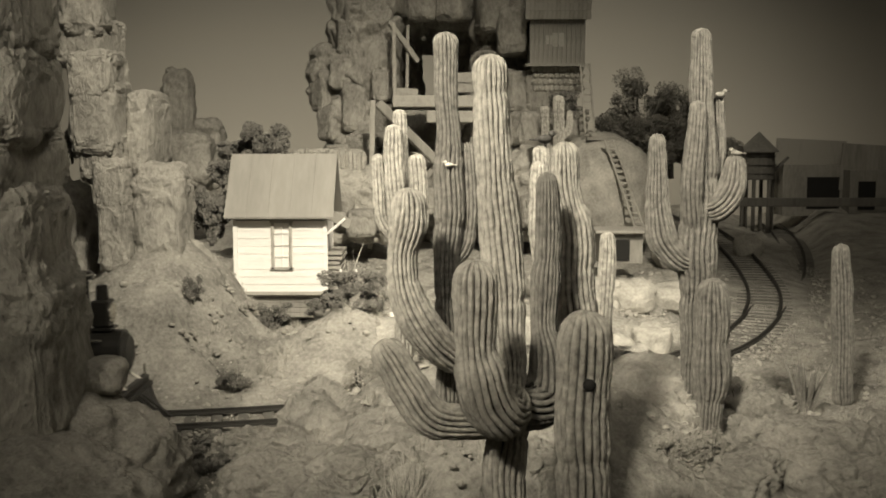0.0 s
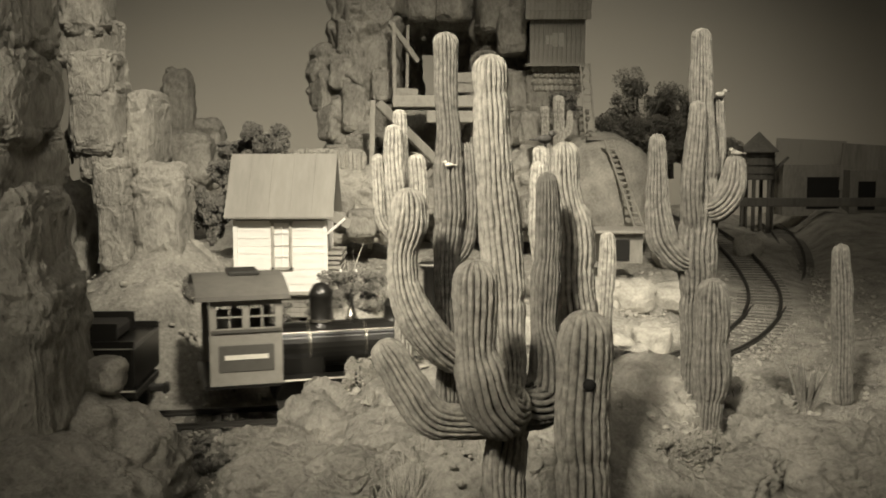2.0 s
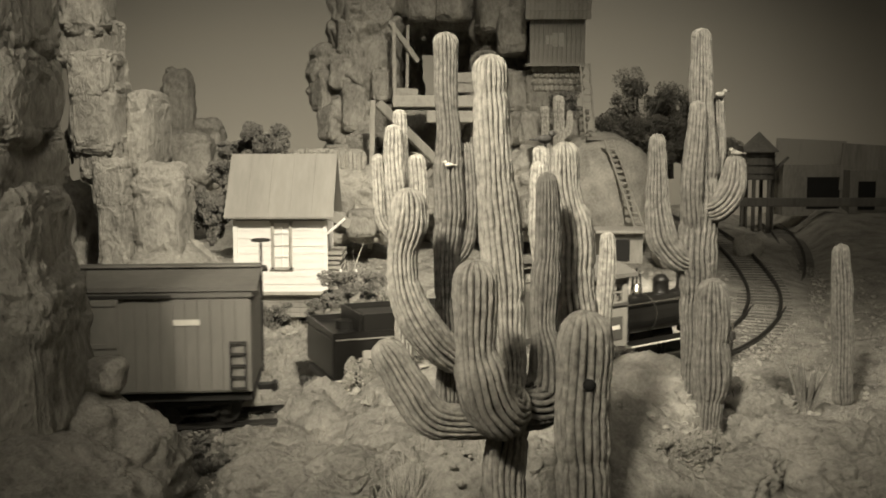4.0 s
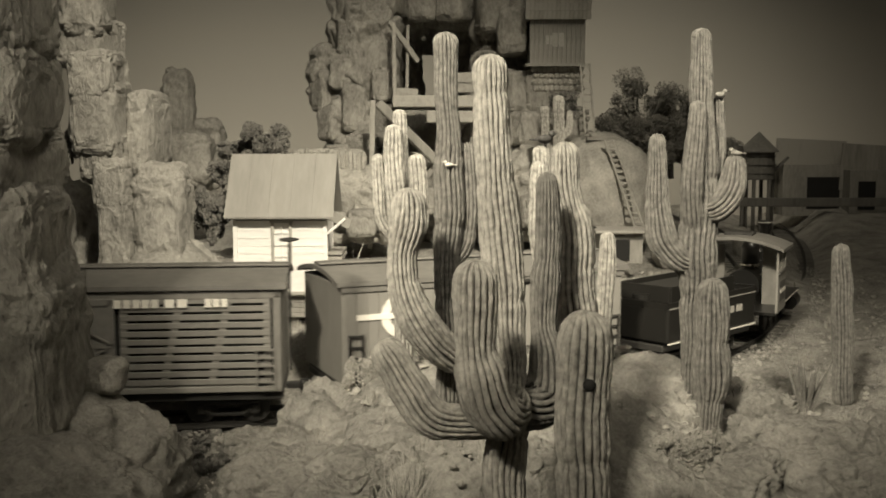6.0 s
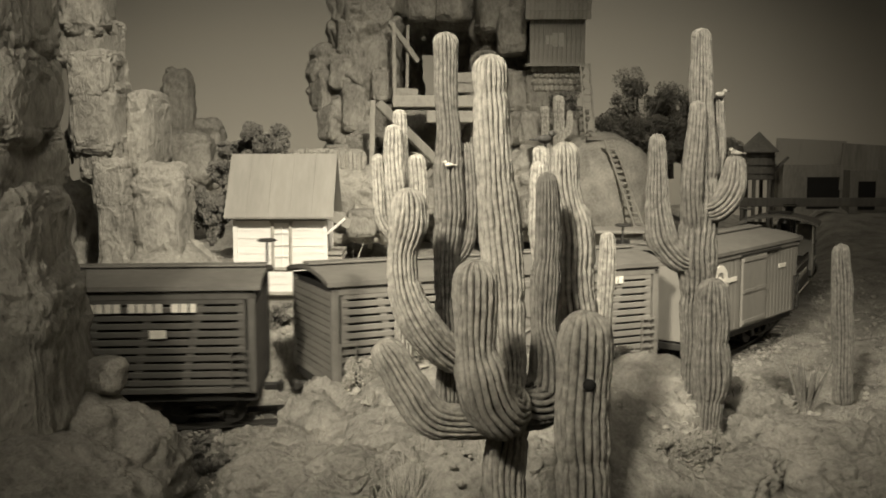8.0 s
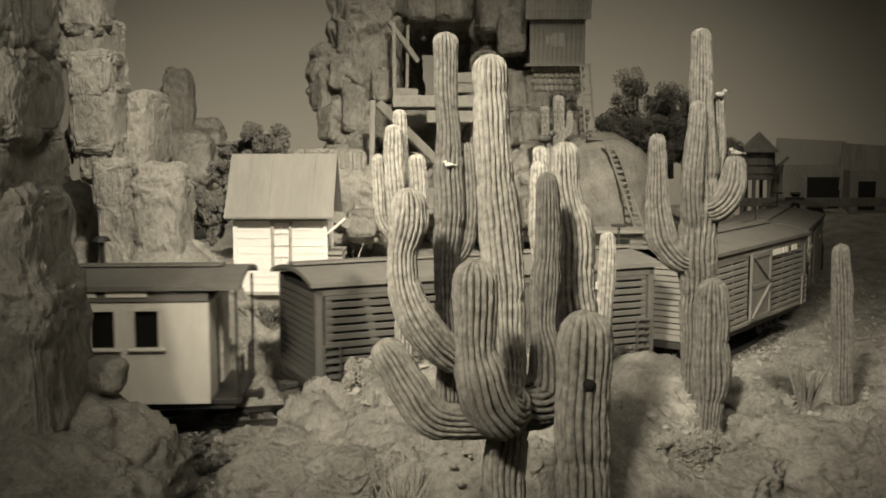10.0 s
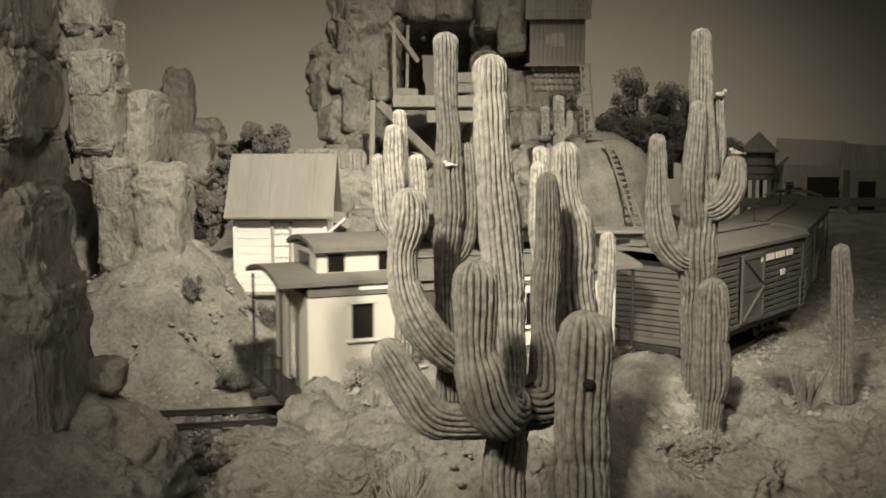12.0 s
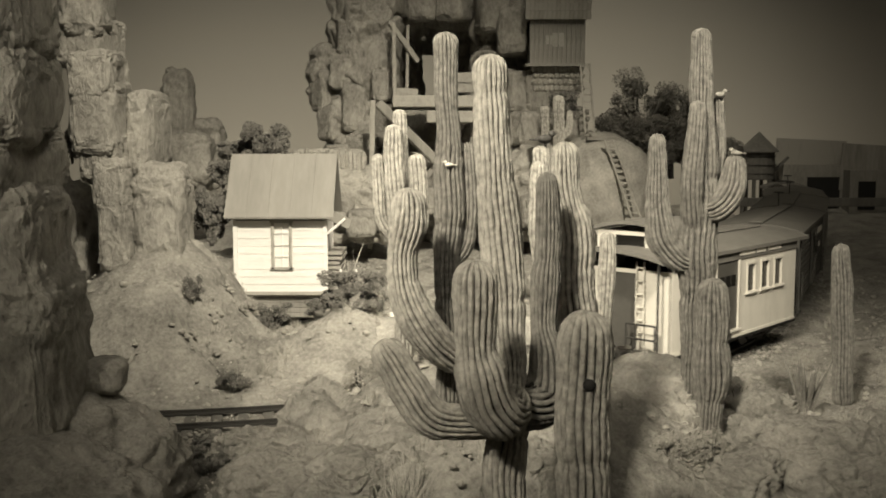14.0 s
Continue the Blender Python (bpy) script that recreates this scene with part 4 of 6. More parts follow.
def caboose():
    L = 12.4
    ob = thing("caboose", (0, 0, 0), "cream caboose with dark roof, side door and cupola", "railway car", "cars of the train")
    y0 = W_ / 2
    underframe(ob, L + 1.6, W_, 1.2)
    truck(ob, -L / 2 + 1.9), truck(ob, L / 2 - 1.9)
    # walls with real window and door openings
    wins = [(-4.63, -3.76), (0.73, 1.57), (2.22, 3.06), (3.68, 4.53)]
    zb, zt, w0, w1 = 1.13, 4.63, 3.06, 4.33
    for side in (-1, 1):
        y = side * (y0 - 0.08)
        cuts = sorted(wins + [(-2.43, -0.15)])
        x = -L / 2
        for a, b in cuts + [(L / 2, L / 2)]:
            if a - x > 0.01:
                part("wall_panel", B((x + a) / 2, y, (zb + zt) / 2, a - x, 0.16, zt - zb), CREAM, ob)
            if b > a:
                low = 1.5 if (a, b) == (-2.43, -0.15) else w0
                part("wall_panel", B((a + b) / 2, y, (zb + low) / 2, b - a, 0.16, low - zb), CREAM, ob)
                if low > 2:
                    part("wall_panel", B((a + b) / 2, y, (w1 + zt) / 2, b - a, 0.16, zt - w1), CREAM, ob)
            x = b
        for a, b in wins:
            win = part("window", B((a + b) / 2, side * (y0 - 0.11), (w0 + w1) / 2, b - a, 0.03, w1 - w0), PANE, ob)
            fr = bmesh.new()
            for x in (a, b):
                box(fr, x, side * (y0 + 0.02), (w0 + w1) / 2, 0.07, 0.05, w1 - w0 + 0.1)
            box(fr, (a + b) / 2, side * (y0 + 0.02), w1 + 0.05, b - a + 0.2, 0.07, 0.1)
            part("window_frame", fr, CREAM, win)
            part("window_sill", B((a + b) / 2, side * (y0 + 0.06), w0 - 0.06, b - a + 0.4, 0.14, 0.1, 0.02), CREAM, win)
        door = part("side_door", B(-1.29, side * (y0 - 0.06), 3.07, 2.26, 0.1, 3.1, 0.02), DOORC, ob, "dark sliding side door")
        bm = bmesh.new()
        for x in (-1.75, -1.2, -0.65):
            box(bm, x, side * (y0 - 0.0), 3.75, 0.45, 0.03, 0.5)
        part("door_pane", bm, PANE, door)
        bm = bmesh.new()
        for x in (-2.43, -0.15):
            box(bm, x, side * (y0 + 0.04), 3.05, 0.12, 0.08, 3.2)
        box(bm, -1.29, side * (y0 + 0.06), 1.46, 2.7, 0.12, 0.1)
        part("door_frame", bm, CREAM, door)
        part("letterboard", B(0, side * (y0 + 0.01), 4.86, L, 0.1, 0.44, 0.02), ROOFC, ob)
        for x, w in ((0.4, 1.5), (1.85, 0.95), (3.35, 1.35), (-3.9, 1.2)):
            part("lettering_bar", B(x + 0.15, side * (y0 + 0.08), 4.92, w, 0.04, 0.2), LINE, ob)
        part("sill_strip", B(0, side * (y0 + 0.01), 1.17, L, 0.06, 0.12), CREAM, ob)
        part("step_bracket", B(-1.2, side * (y0 + 0.02), 1.25, 0.9, 0.05, 0.3), DOORC, ob)
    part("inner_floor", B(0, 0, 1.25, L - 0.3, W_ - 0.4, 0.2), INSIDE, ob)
    for e in (-1, 1):
        x = e * (L / 2 - 0.08)
        bm = bmesh.new()
        for y, w in ((-1.5, 1.66), (1.5, 1.66)):
            box(bm, x, y, 2.88, 0.16, w, 3.5)
        box(bm, x, 0, 4.55, 0.16, 1.34, 0.16)
        part("end_wall", bm, CREAM, ob)
        part("end_door", B(x - e * 0.04, 0, 2.85, 0.1, 1.34, 3.26), DOORC, ob, "dark end door")
        part("platform", B(e * (L / 2 + 0.5), 0, 1.12, 1.0, W_ - 0.3, 0.2, 0.03), IRON, ob)
        rail = bmesh.new()
        for y in (-2.1, -1.2, -0.75, 0.75, 1.2, 2.1):
            cyl(rail, (e * (L / 2 + 0.92), y, 1.2), (e * (L / 2 + 0.92), y, 2.5), 0.045, n=8)
        for z in (1.9, 2.5):
            for a, b in ((-2.1, -0.75), (0.75, 2.1)):
                cyl(rail, (e * (L / 2 + 0.92), a, z), (e * (L / 2 + 0.92), b, z), 0.045, n=8)
        for y in (-2.2, 2.2):
            cyl(rail, (e * (L / 2 + 0.9), y, 1.2), (e * (L / 2 + 0.9), y, 5.0), 0.05, n=8)
        part("platform_railing", rail, IRON, ob)
        ladder_bm = bmesh.new()
        for k in range(6):
            box(ladder_bm, e * (L / 2 + 0.2), -0.96, 2.0 + k * 0.55, 0.06, 0.36, 0.06)
        for y in (-1.14, -0.78):
            box(ladder_bm, e * (L / 2 + 0.2), y, 3.3, 0.06, 0.05, 3.4)
        part("roof_ladder", ladder_bm, CREAM, ob)
    part("roof", roof_bm(L + 2.2, W_, 5.04, 0.36, 0.2), ROOFC, ob)
    part("running_board", B(1.9, 0, 5.62, 9.0, 0.75, 0.07, 0.02), ROOFC, ob)
    # cupola over the rear half
    cx, cw, cl, c0, c1 = -4.0, 3.3, 3.3, 5.2, 6.15
    cup = part("cupola", B(cx, 0, (c0 + c1) / 2, cl, cw, c1 - c0), CREAM, ob)
    for side in (-1, 1):
        for x in (cx - 0.95, cx + 0.95):
            part("cupola_window", B(x, side * (cw / 2 + 0.01), 5.72, 0.62, 0.06, 0.62), PANE, cup)
        part("cupola_sill", B(cx, side * (cw / 2 + 0.03), 5.36, cl, 0.07, 0.08), CREAM, cup)
        part("cupola_window", B(cx + side * (cl / 2 + 0.01), 0, 5.72, 0.06, 1.4, 0.55), PANE, cup)
    bm = roof_bm(cl + 0.4, cw, 6.13, 0.34, 0.22)
    bmesh.ops.translate(bm, verts=bm.verts, vec=(cx, 0, 0))
    part("cupola_roof", bm, ROOFC, cup)
    pipe = part("stove_pipe", C((2.0, 0.3, 5.3), (2.0, 0.3, 6.45), 0.11, n=12), IRON, ob)
    part("pipe_cap", C((2.0, 0.3, 6.45), (2.0, 0.3, 6.62), 0.34, 0.22, n=14), IRON, pipe)
    return ob


def tender():
    L = 7.3
    ob = thing("tender", (0, 0, 0), "black locomotive tender with white lining and lettering", "railway car", "cars of the train")
    underframe(ob, L, 4.0, 1.5)
    truck(ob, -L / 2 + 1.7), truck(ob, L / 2 - 1.7)
    W = 4.1
    part("tank", B(0, 0, 2.28, L, W, 1.5, 0.08), BLACK, ob)
    bm = bmesh.new()
    for side in (-1, 1):
        box(bm, 0, side * (W / 2 - 0.06), 3.12, L, 0.1, 0.26)
    box(bm, -L / 2 + 0.06, 0, 3.12, 0.1, W, 0.26)
    part("flare", bm, BLACK, ob)
    for side in (-1, 1):
        part("bunker_side", B(0.3, side * 1.3, 3.4, L * 0.72, 0.1, 0.7, 0.02), BLACK, ob)
    part("bunker_back", B(-L * 0.33, 0, 3.4, 0.1, 2.6, 0.7, 0.02), BLACK, ob)
    part("oil_tank", B(0.4, 0, 3.3, L * 0.66, 2.4, 0.5, 0.1), IRON, ob)
    y = -W / 2 - 0.03
    part("lining", B(0, y, 1.52, L, 0.04, 0.06), LINE, ob)
    part("lining", B(0, y, 3.0, L * 0.98, 0.04, 0.04), CABGREY, ob)
    for x, w in ((-1.75, 1.65), (-0.3, 0.85), (1.0, 1.3), (2.15, 0.45)):
        part("lettering_bar", B(x, y, 2.42, w, 0.04, 0.3), FADED, ob)
    part("tank_hatch", C((-2.6, 0, 3.0), (-2.6, 0, 3.35), 0.4, n=16), BLACK, ob)
    return ob


def locomotive():
    """Small six-coupled engine; x = 0 midway between cab and smokebox."""
    ob = thing("locomotive", (0, 0, 0), "small black narrow-gauge steam locomotive with grey wooden cab", "locomotive", "cars of the train")
    X = -3.5
    bm = C((X + 1.0, 0, 2.5), (X + 8.75, 0, 2.5), 0.84, n=28)
    part("boiler", bm, BLACK, ob, smooth=False)
    part("smokebox_door", C((X + 8.75, 0, 2.5), (X + 8.93, 0, 2.5), 0.76, 0.6, n=24), IRON, ob)
    for x in (2.4, 4.5, 6.2):
        part("boiler_band", C((X + x, 0, 2.5), (X + x + 0.1, 0, 2.5), 0.84, n=28), BRASS, ob)
    part("firebox", B(X + 1.9, 0, 1.9, 2.2, 1.5, 1.4, 0.1), BLACK, ob)

    def dome(x, r, h):
        bm = bmesh.new()
        lathe(bm, (X + x, 0, 3.05), [(r * 1.25, 0), (r * 1.25, 0.12), (r, 0.25), (r, h * 0.7), (r * 1.08, h * 0.72), (r * 0.95, h * 0.82), (r * 0.6, h * 0.96), (0.06, h)])
        return part("dome", bm, BLACK, ob, smooth=True)

    d = dome(3.0, 0.44, 1.75)
    part("dome_ring", C((X + 3.0, 0, 3.35), (X + 3.0, 0, 3.45), 0.5, n=20), BRASS, d)
    dome(5.75, 0.36, 1.05)
    bell = bmesh.new()
    lathe(bell, (X + 4.15, 0, 3.35), [(0.26, 0), (0.2, 0.15), (0.13, 0.4), (0.04, 0.5)], 14)
    part("bell", bell, BRASS, ob, smooth=True)
    bm = bmesh.new()
    for y in (-0.3, 0.3):
        cyl(bm, (X + 4.15, y, 3.2), (X + 4.15, y * 0.6, 4.25), 0.05, n=8)
    cyl(bm, (X + 4.15, 0, 3.8), (X + 4.15, 0, 4.5), 0.05, n=8)
    part("bell_hanger", bm, BLACK, ob)
    bm = bmesh.new()
    lathe(bm, (X + 7.24, 0, 3.2), [(0.45, 0), (0.32, 0.15), (0.28, 0.3), (0.29, 1.9), (0.42, 1.98), (0.46, 2.1), (0.42, 2.2), (0.3, 2.22)])
    stack = part("smokestack", bm, BLACK, ob, smooth=True)
    part("stack_cap", C((X + 7.24, 0, 5.3), (X + 7.24, 0, 5.36), 0.47, n=20), CABGREY, stack)
    bm = B(X + 8.0, 0, 3.95, 0.62, 0.8, 0.95, 0.06)
    cyl(bm, (X + 8.0, 0, 4.4), (X + 8.0, 0, 4.95), 0.24, 0.2, n=12)
    lampbox = part("headlight", bm, BLACK, ob)
    part("lens", C((X + 8.3, 0, 3.95), (X + 8.38, 0, 3.95), 0.36, n=20), BRASS, lampbox, "round bright headlight lens")
    part("headlight_bracket", B(X + 8.05, 0, 3.4, 0.7, 0.8, 0.1), BLACK, ob)
    # cab
    cw = 4.2
    for side in (-1, 1):
        y = side * (cw / 2 - 0.05)
        bm = bmesh.new()
        box(bm, X, y, 2.6, 2.5, 0.1, 2.0)
        box(bm, X, y, 4.5, 2.5, 0.1, 0.2)
        for x in (-1.13, 0.0, 1.13):
            box(bm, X + x, y, 4.0, 0.24, 0.1, 0.85)
        wall = part("cab_side", bm, CABGREY, ob)
        part("cab_panel", B(X, side * (cw / 2 + 0.01), 2.55, 1.9, 0.06, 0.95, 0.02), CABDARK, wall)
        part("lettering_bar", B(X, side * (cw / 2 + 0.05), 2.6, 1.5, 0.04, 0.16), LINE, wall)
        part("cab_sill", B(X, side * (cw / 2 + 0.03), 3.52, 2.4, 0.12, 0.1), CABDARK, wall)
        for x in (-0.56, 0.56):
            sash = bmesh.new()
            box(sash, X + x, y, 4.0, 0.06, 0.05, 0.8), box(sash, X + x, y, 4.0, 0.85, 0.05, 0.06)
            part("cab_sash", sash, CABGREY, wall)
    bm = bmesh.new()
    for y in (-1.5, 1.5):
        box(bm, X + 1.2, y, 3.1, 0.1, 1.1, 3.0)
    part("cab_front", bm, CABGREY, ob)
    part("cab_floor", B(X - 0.1, 0, 1.55, 2.7, cw - 0.1, 0.14), BLACK, ob)
    roof = roof_bm(3.2, cw, 4.62, 0.5, 0.28)
    bmesh.ops.translate(roof, verts=roof.verts, vec=(X - 0.1, 0, 0))
    part("cab_roof", roof, ROOFC, ob)
    part("roof_vent", B(X + 0.1, 0, 5.32, 1.1, 1.4, 0.16, 0.04), IRON, ob)
    # running gear
    for side in (-1, 1):
        part("running_board", B(X + 4.6, side * 1.5, 1.58, 6.8, 0.8, 0.1, 0.02), BLACK, ob)
        part("board_lining", B(X + 4.4, side * 1.91, 1.6, 6.2, 0.03, 0.06), LINE, ob)
        part("handrail", C((X + 1.4, side * 0.86, 3.1), (X + 8.2, side * 0.86, 3.1), 0.035, n=8), BRASS, ob)
        cylinder = part("cylinder", C((X + 6.7, side * 1.55, 0.95), (X + 8.1, side * 1.55, 0.95), 0.42, n=20), BLACK, ob)
        part("cylinder_head", C((X + 8.1, side * 1.55, 0.95), (X + 8.16, side * 1.55, 0.95), 0.36, n=20), BRASS, cylinder)
        part("side_rod", B(X + 3.7, side * 1.22, 0.75, 3.9, 0.08, 0.14, 0.02), TYRE, ob)
        part("main_rod", B(X + 5.3, side * 1.32, 0.85, 3.0, 0.08, 0.12, 0.02), TYRE, ob)
        for x in (1.9, 3.7, 5.5):
            bm = C((X + x, side * 0.85, 0.75), (X + x, side * 1.05, 0.75), 0.75, n=26)
            wheel = part("driving_wheel", bm, IRON, ob)
            part("tyre", thing_disc(X + x, side * 1.08, 0.75, 0.76, 0.68), TYRE, wheel)
        wheels(ob, X + 7.8, 0.95, 0.42)
    part("buffer_beam", B(X + 9.0, 0, 1.15, 0.3, 3.2, 0.4, 0.04), IRON, ob)
    pilot = part("cowcatcher", B(X + 9.2, 0, 1.05, 0.2, 3.0, 0.16, 0.02), IRON, ob)
    for i in range(11):
        y = -1.4 + 2.8 * i / 10
        part("pilot_bar", beam(bmesh.new(), (X + 9.15, y, 1.1), (X + 10.3 - 0.5 * abs(y), y * 0.75, 0.15), 0.1), IRON, pilot)
    for y in (-0.7, 0.7):
        part("pilot_stay", C((X + 7.6, y * 1.1, 2.3), (X + 9.1, y * 1.3, 1.25), 0.06, n=8), LINE, ob)
    for y in (-1.5, 1.5):
        part("flag_stand", C((X + 9.0, y, 1.3), (X + 9.0, y, 1.75), 0.04, n=6), BRASS, ob)
    return ob


def train():
    """Each car with its half distance between bogies and its place along the line at seven seconds."""
    return [(locomotive(), 2.0, 48.34), (tender(), 2.2, 37.9), (boxcar(), 4.0, 26.2),
            (stock_car("grey-brown slatted stock car with white lettering", 13.9, STOCKA, [(1.47 + i * 0.31, 0.25, 4.55, 0.28) for i in range(5)] + [(3.2, 0.32, 4.55, 0.28), (3.63, 0.32, 4.55, 0.28), (4.5, 0.22, 4.55, 0.28), (4.77, 0.22, 4.55, 0.28), (5.04, 0.2, 4.55, 0.28)]), 4.9, 12.11),
            (stock_car("dark slatted stock car with white lettering", 14.2, STOCKB, [(1.0 + i * 0.29, 0.23, 4.4, 0.3) for i in range(6)] + [(2.95 + i * 0.3, 0.24, 4.4, 0.3) for i in range(4)] + [(4.4, 0.24, 4.4, 0.3), (4.7, 0.24, 4.4, 0.3), (5.0, 0.2, 4.4, 0.3), (3.8, 0.55, 3.5, 0.28)]), 5.0, -3.69),
            (caboose(), 4.0, -19.71)]


TRAIN = train()


# -- the white shed
def shed():
    ox, oy, oz = (-7.97, 51.0, 2.54)
    ob = thing("wooden_shed", (ox, oy, oz), "small white clapboard shed with a tin roof", "shed")
    w, d, h = 4.41, 3.6, 3.79
    x0, x1 = ox - w / 2, ox + w / 2
    wl, wr, wb, wt = ox - 0.42, ox + 0.56, oz + 1.16, oz + 3.47
    front = part("front_wall", B(ox, oy + 0.12, oz + h / 2, w - 0.05, 0.1, h), WHITE, ob)
    n = 10
    for i in range(n):
        z0 = oz + h * i / n
        zc = z0 + h / n / 2
        spans = [(x0, wl), (wr, x1)] if wb - 0.1 < zc < wt + 0.1 else [(x0, x1)]
        for a, b in spans:
            bm = B((a + b) / 2, oy + 0.03 + 0.01 * random.random(), zc, b - a, 0.09, h / n * 1.08)
            for v in bm.verts:
                if v.co.z > zc and v.co.y < oy + 0.03:
                    v.co.y += 0.025
            part("clapboard", bm, WHITE, front)
    part("corner_board", B(x0, oy, oz + h / 2, 0.2, 0.16, h), WHITE, ob), part("corner_board", B(x1, oy, oz + h / 2, 0.2, 0.16, h), WHITE, ob)
    # dark strip standing for the shadow under the eave
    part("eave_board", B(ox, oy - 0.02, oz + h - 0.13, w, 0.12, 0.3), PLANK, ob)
    # left wall in a dark colour, its shade painted in; right wall white
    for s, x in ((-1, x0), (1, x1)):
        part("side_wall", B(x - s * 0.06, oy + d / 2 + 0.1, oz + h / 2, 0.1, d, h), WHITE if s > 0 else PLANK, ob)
    part("back_wall", B(ox, oy + d + 0.1, oz + h / 2, w, 0.1, h), WHITE, ob)
    win = part("window", B((wl + wr) / 2, oy + 0.1, (wb + wt) / 2, wr - wl, 0.04, wt - wb), DUSTY, ob)
    bm = bmesh.new()
    for x in (wl + 0.05, wr - 0.05):
        box(bm, x, oy - 0.05, (wb + wt) / 2, 0.12, 0.12, wt - wb + 0.1)
    for z in (wb, wt):
        box(bm, (wl + wr) / 2, oy - 0.05, z, wr - wl + 0.16, 0.12, 0.12)
    part("window_frame", bm, PLANK_PALE, win)
    bm = bmesh.new()
    box(bm, (wl + wr) / 2, oy + 0.04, (wb + wt) / 2, 0.06, 0.06, wt - wb)
    for k in (1, 2, 3):
        box(bm, (wl + wr) / 2, oy + 0.04, wb + (wt - wb) * k / 4, wr - wl, 0.06, 0.06)
    part("muntin", bm, WHITE, win)
    # tin roof, pitched to the front
    rz = oz + h
    e = 0.45
    rise = 2.95
    for sgn, ya, yb in ((1, oy - 0.55, oy + d / 2), (-1, oy + d + 0.6, oy + d / 2)):
        n = 5
        for i in range(n):
            a = x0 - e + (w + 2 * e) * i / n
            b = x0 - e + (w + 2 * e) * (i + 1) / n
            bm = bmesh.new()
            q = [bm.verts.new(p) for p in ((a, ya, rz - 0.05), (b - 0.006, ya, rz - 0.05), (b - 0.006, yb, rz + rise), (a, yb, rz + rise))]
            r = [bm.verts.new((v.co.x, v.co.y, v.co.z - 0.09)) for v in q]
            bm.faces.new(q), bm.faces.new(r[::-1])
            for j in range(4):
                bm.faces.new((q[j], r[j], r[(j + 1) % 4], q[(j + 1) % 4]))
            bmesh.ops.recalc_face_normals(bm, faces=bm.faces)
            part("roof_sheet", bm, TIN, ob)
    for x in (x0, x1):
        bm = bmesh.new()
        vs = [bm.verts.new(p) for p in ((x, oy, rz), (x, oy + d, rz), (x, oy + d / 2, rz + rise - 0.1))]
        bm.faces.new(vs)
        bmesh.ops.solidify(bm, geom=bm.faces[:], thickness=0.1)
        part("gable", bm, WHITE, ob)
    # side awning on brackets
    part("awning", beam(bmesh.new(), (x1 + 0.25, oy + 0.3, rz - 0.02), (x1 + 1.2, oy + 0.3, rz - 0.5), 0.1, 0.5), TIN, ob)
    part("awning_bracket", beam(bmesh.new(), (x1 + 0.05, oy + 0.2, rz - 0.95), (x1 + 0.95, oy + 0.2, rz - 0.2), 0.13), WHITE, ob)
    base = part("foundation", B(ox + 0.25, oy + d / 2, oz - 0.7, w * 0.74, d * 0.8, 1.3), PLANK, ob)
    for k in range(5):
        part("foundation_board", B(ox + 0.25, oy + d * 0.1 - 0.06, oz - 0.2 - 0.25 * k, w * 0.75, 0.06, 0.22), PLANK, base)
    part("floor_beam", B(ox, oy + 0.1, oz - 0.07, w + 0.1, 0.35, 0.16), PLANK_PALE, ob)


shed()


# -- odds and ends beside the shed
def yard():
    ob = thing("lumber_stack", (-5.56, 52.6, 2.79), "stack of weathered boards beside a shed", "lumber")
    rnd = random.Random(21)
    for k in range(7):
        part("board", B(-5.56 + rnd.uniform(-0.1, 0.1), 53.2, 2.89 + 0.24 * k, 0.9, 2.6, 0.16, 0.02), PLANK_PALE if k % 2 else PLANK, ob)
    ob = thing("crate", (-4.53, 50, 3.15), "small open wooden crate with pale corners", "crate")
    x, y, z = -4.53, 50.0, 3.15
    for s in (-1, 1):
        part("side_board", B(x + s * 0.36, y, z + 0.32, 0.06, 0.7, 0.6, 0.01), PLANK_PALE, ob)
        part("end_board", B(x, y + s * 0.32, z + 0.26, 0.66, 0.06, 0.5, 0.01), PLANK_PALE, ob)
        part("corner_post", B(x + s * 0.36, y - 0.38, z + 0.34, 0.12, 0.08, 0.68, 0.01), WHITE, ob)
    part("base_board", B(x, y, z + 0.03, 0.66, 0.58, 0.06), PLANK, ob)
    ob = thing("dry_stalk", (x + 0.15, y - 0.5, z), "thin bleached dead stalks standing in weeds", "plant")
    for p, q in (((0.05, 0.02, -0.4), (0.0, 0.0, 1.1)), ((0.1, 0.0, 0.2), (0.75, 0.1, 2.0)), ((-0.5, 0, -0.3), (-0.85, 0, 0.6))):
        part("stalk", C(Vector((x, y - 0.5, z)) + Vector(p), Vector((x, y - 0.5, z)) + Vector(q), 0.045, 0.02, n=6), GRASS, ob)
    ob = thing("plank_bench", (-3.00, 49, 2.70), "low dark plank bench on block legs", "bench")
    x, y, z = -3.00, 49.0, 2.70
    part("seat", B(x, y, z + 0.72, 2.4, 0.7, 0.14, 0.02), PLANK, ob)
    for s in (-1, 1):
        part("leg", B(x + s * 0.95, y, z + 0.2, 0.2, 0.55, 0.9, 0.02), PLANK, ob)
    for x, y, z, w in ((-2.45, 46, 1.89, 0.55), (-2.00, 45, 1.37, 0.75)):
        solid("stone_block", rock_bm((x, y, z - 0.2), (w, w, w * 0.9 + 0.2), x, sub=3, box_e=0.3, block=0.04, rough=0.03), WHITE, "squared pale stone block on a sandy bank", "stone", smooth=True)


yard()


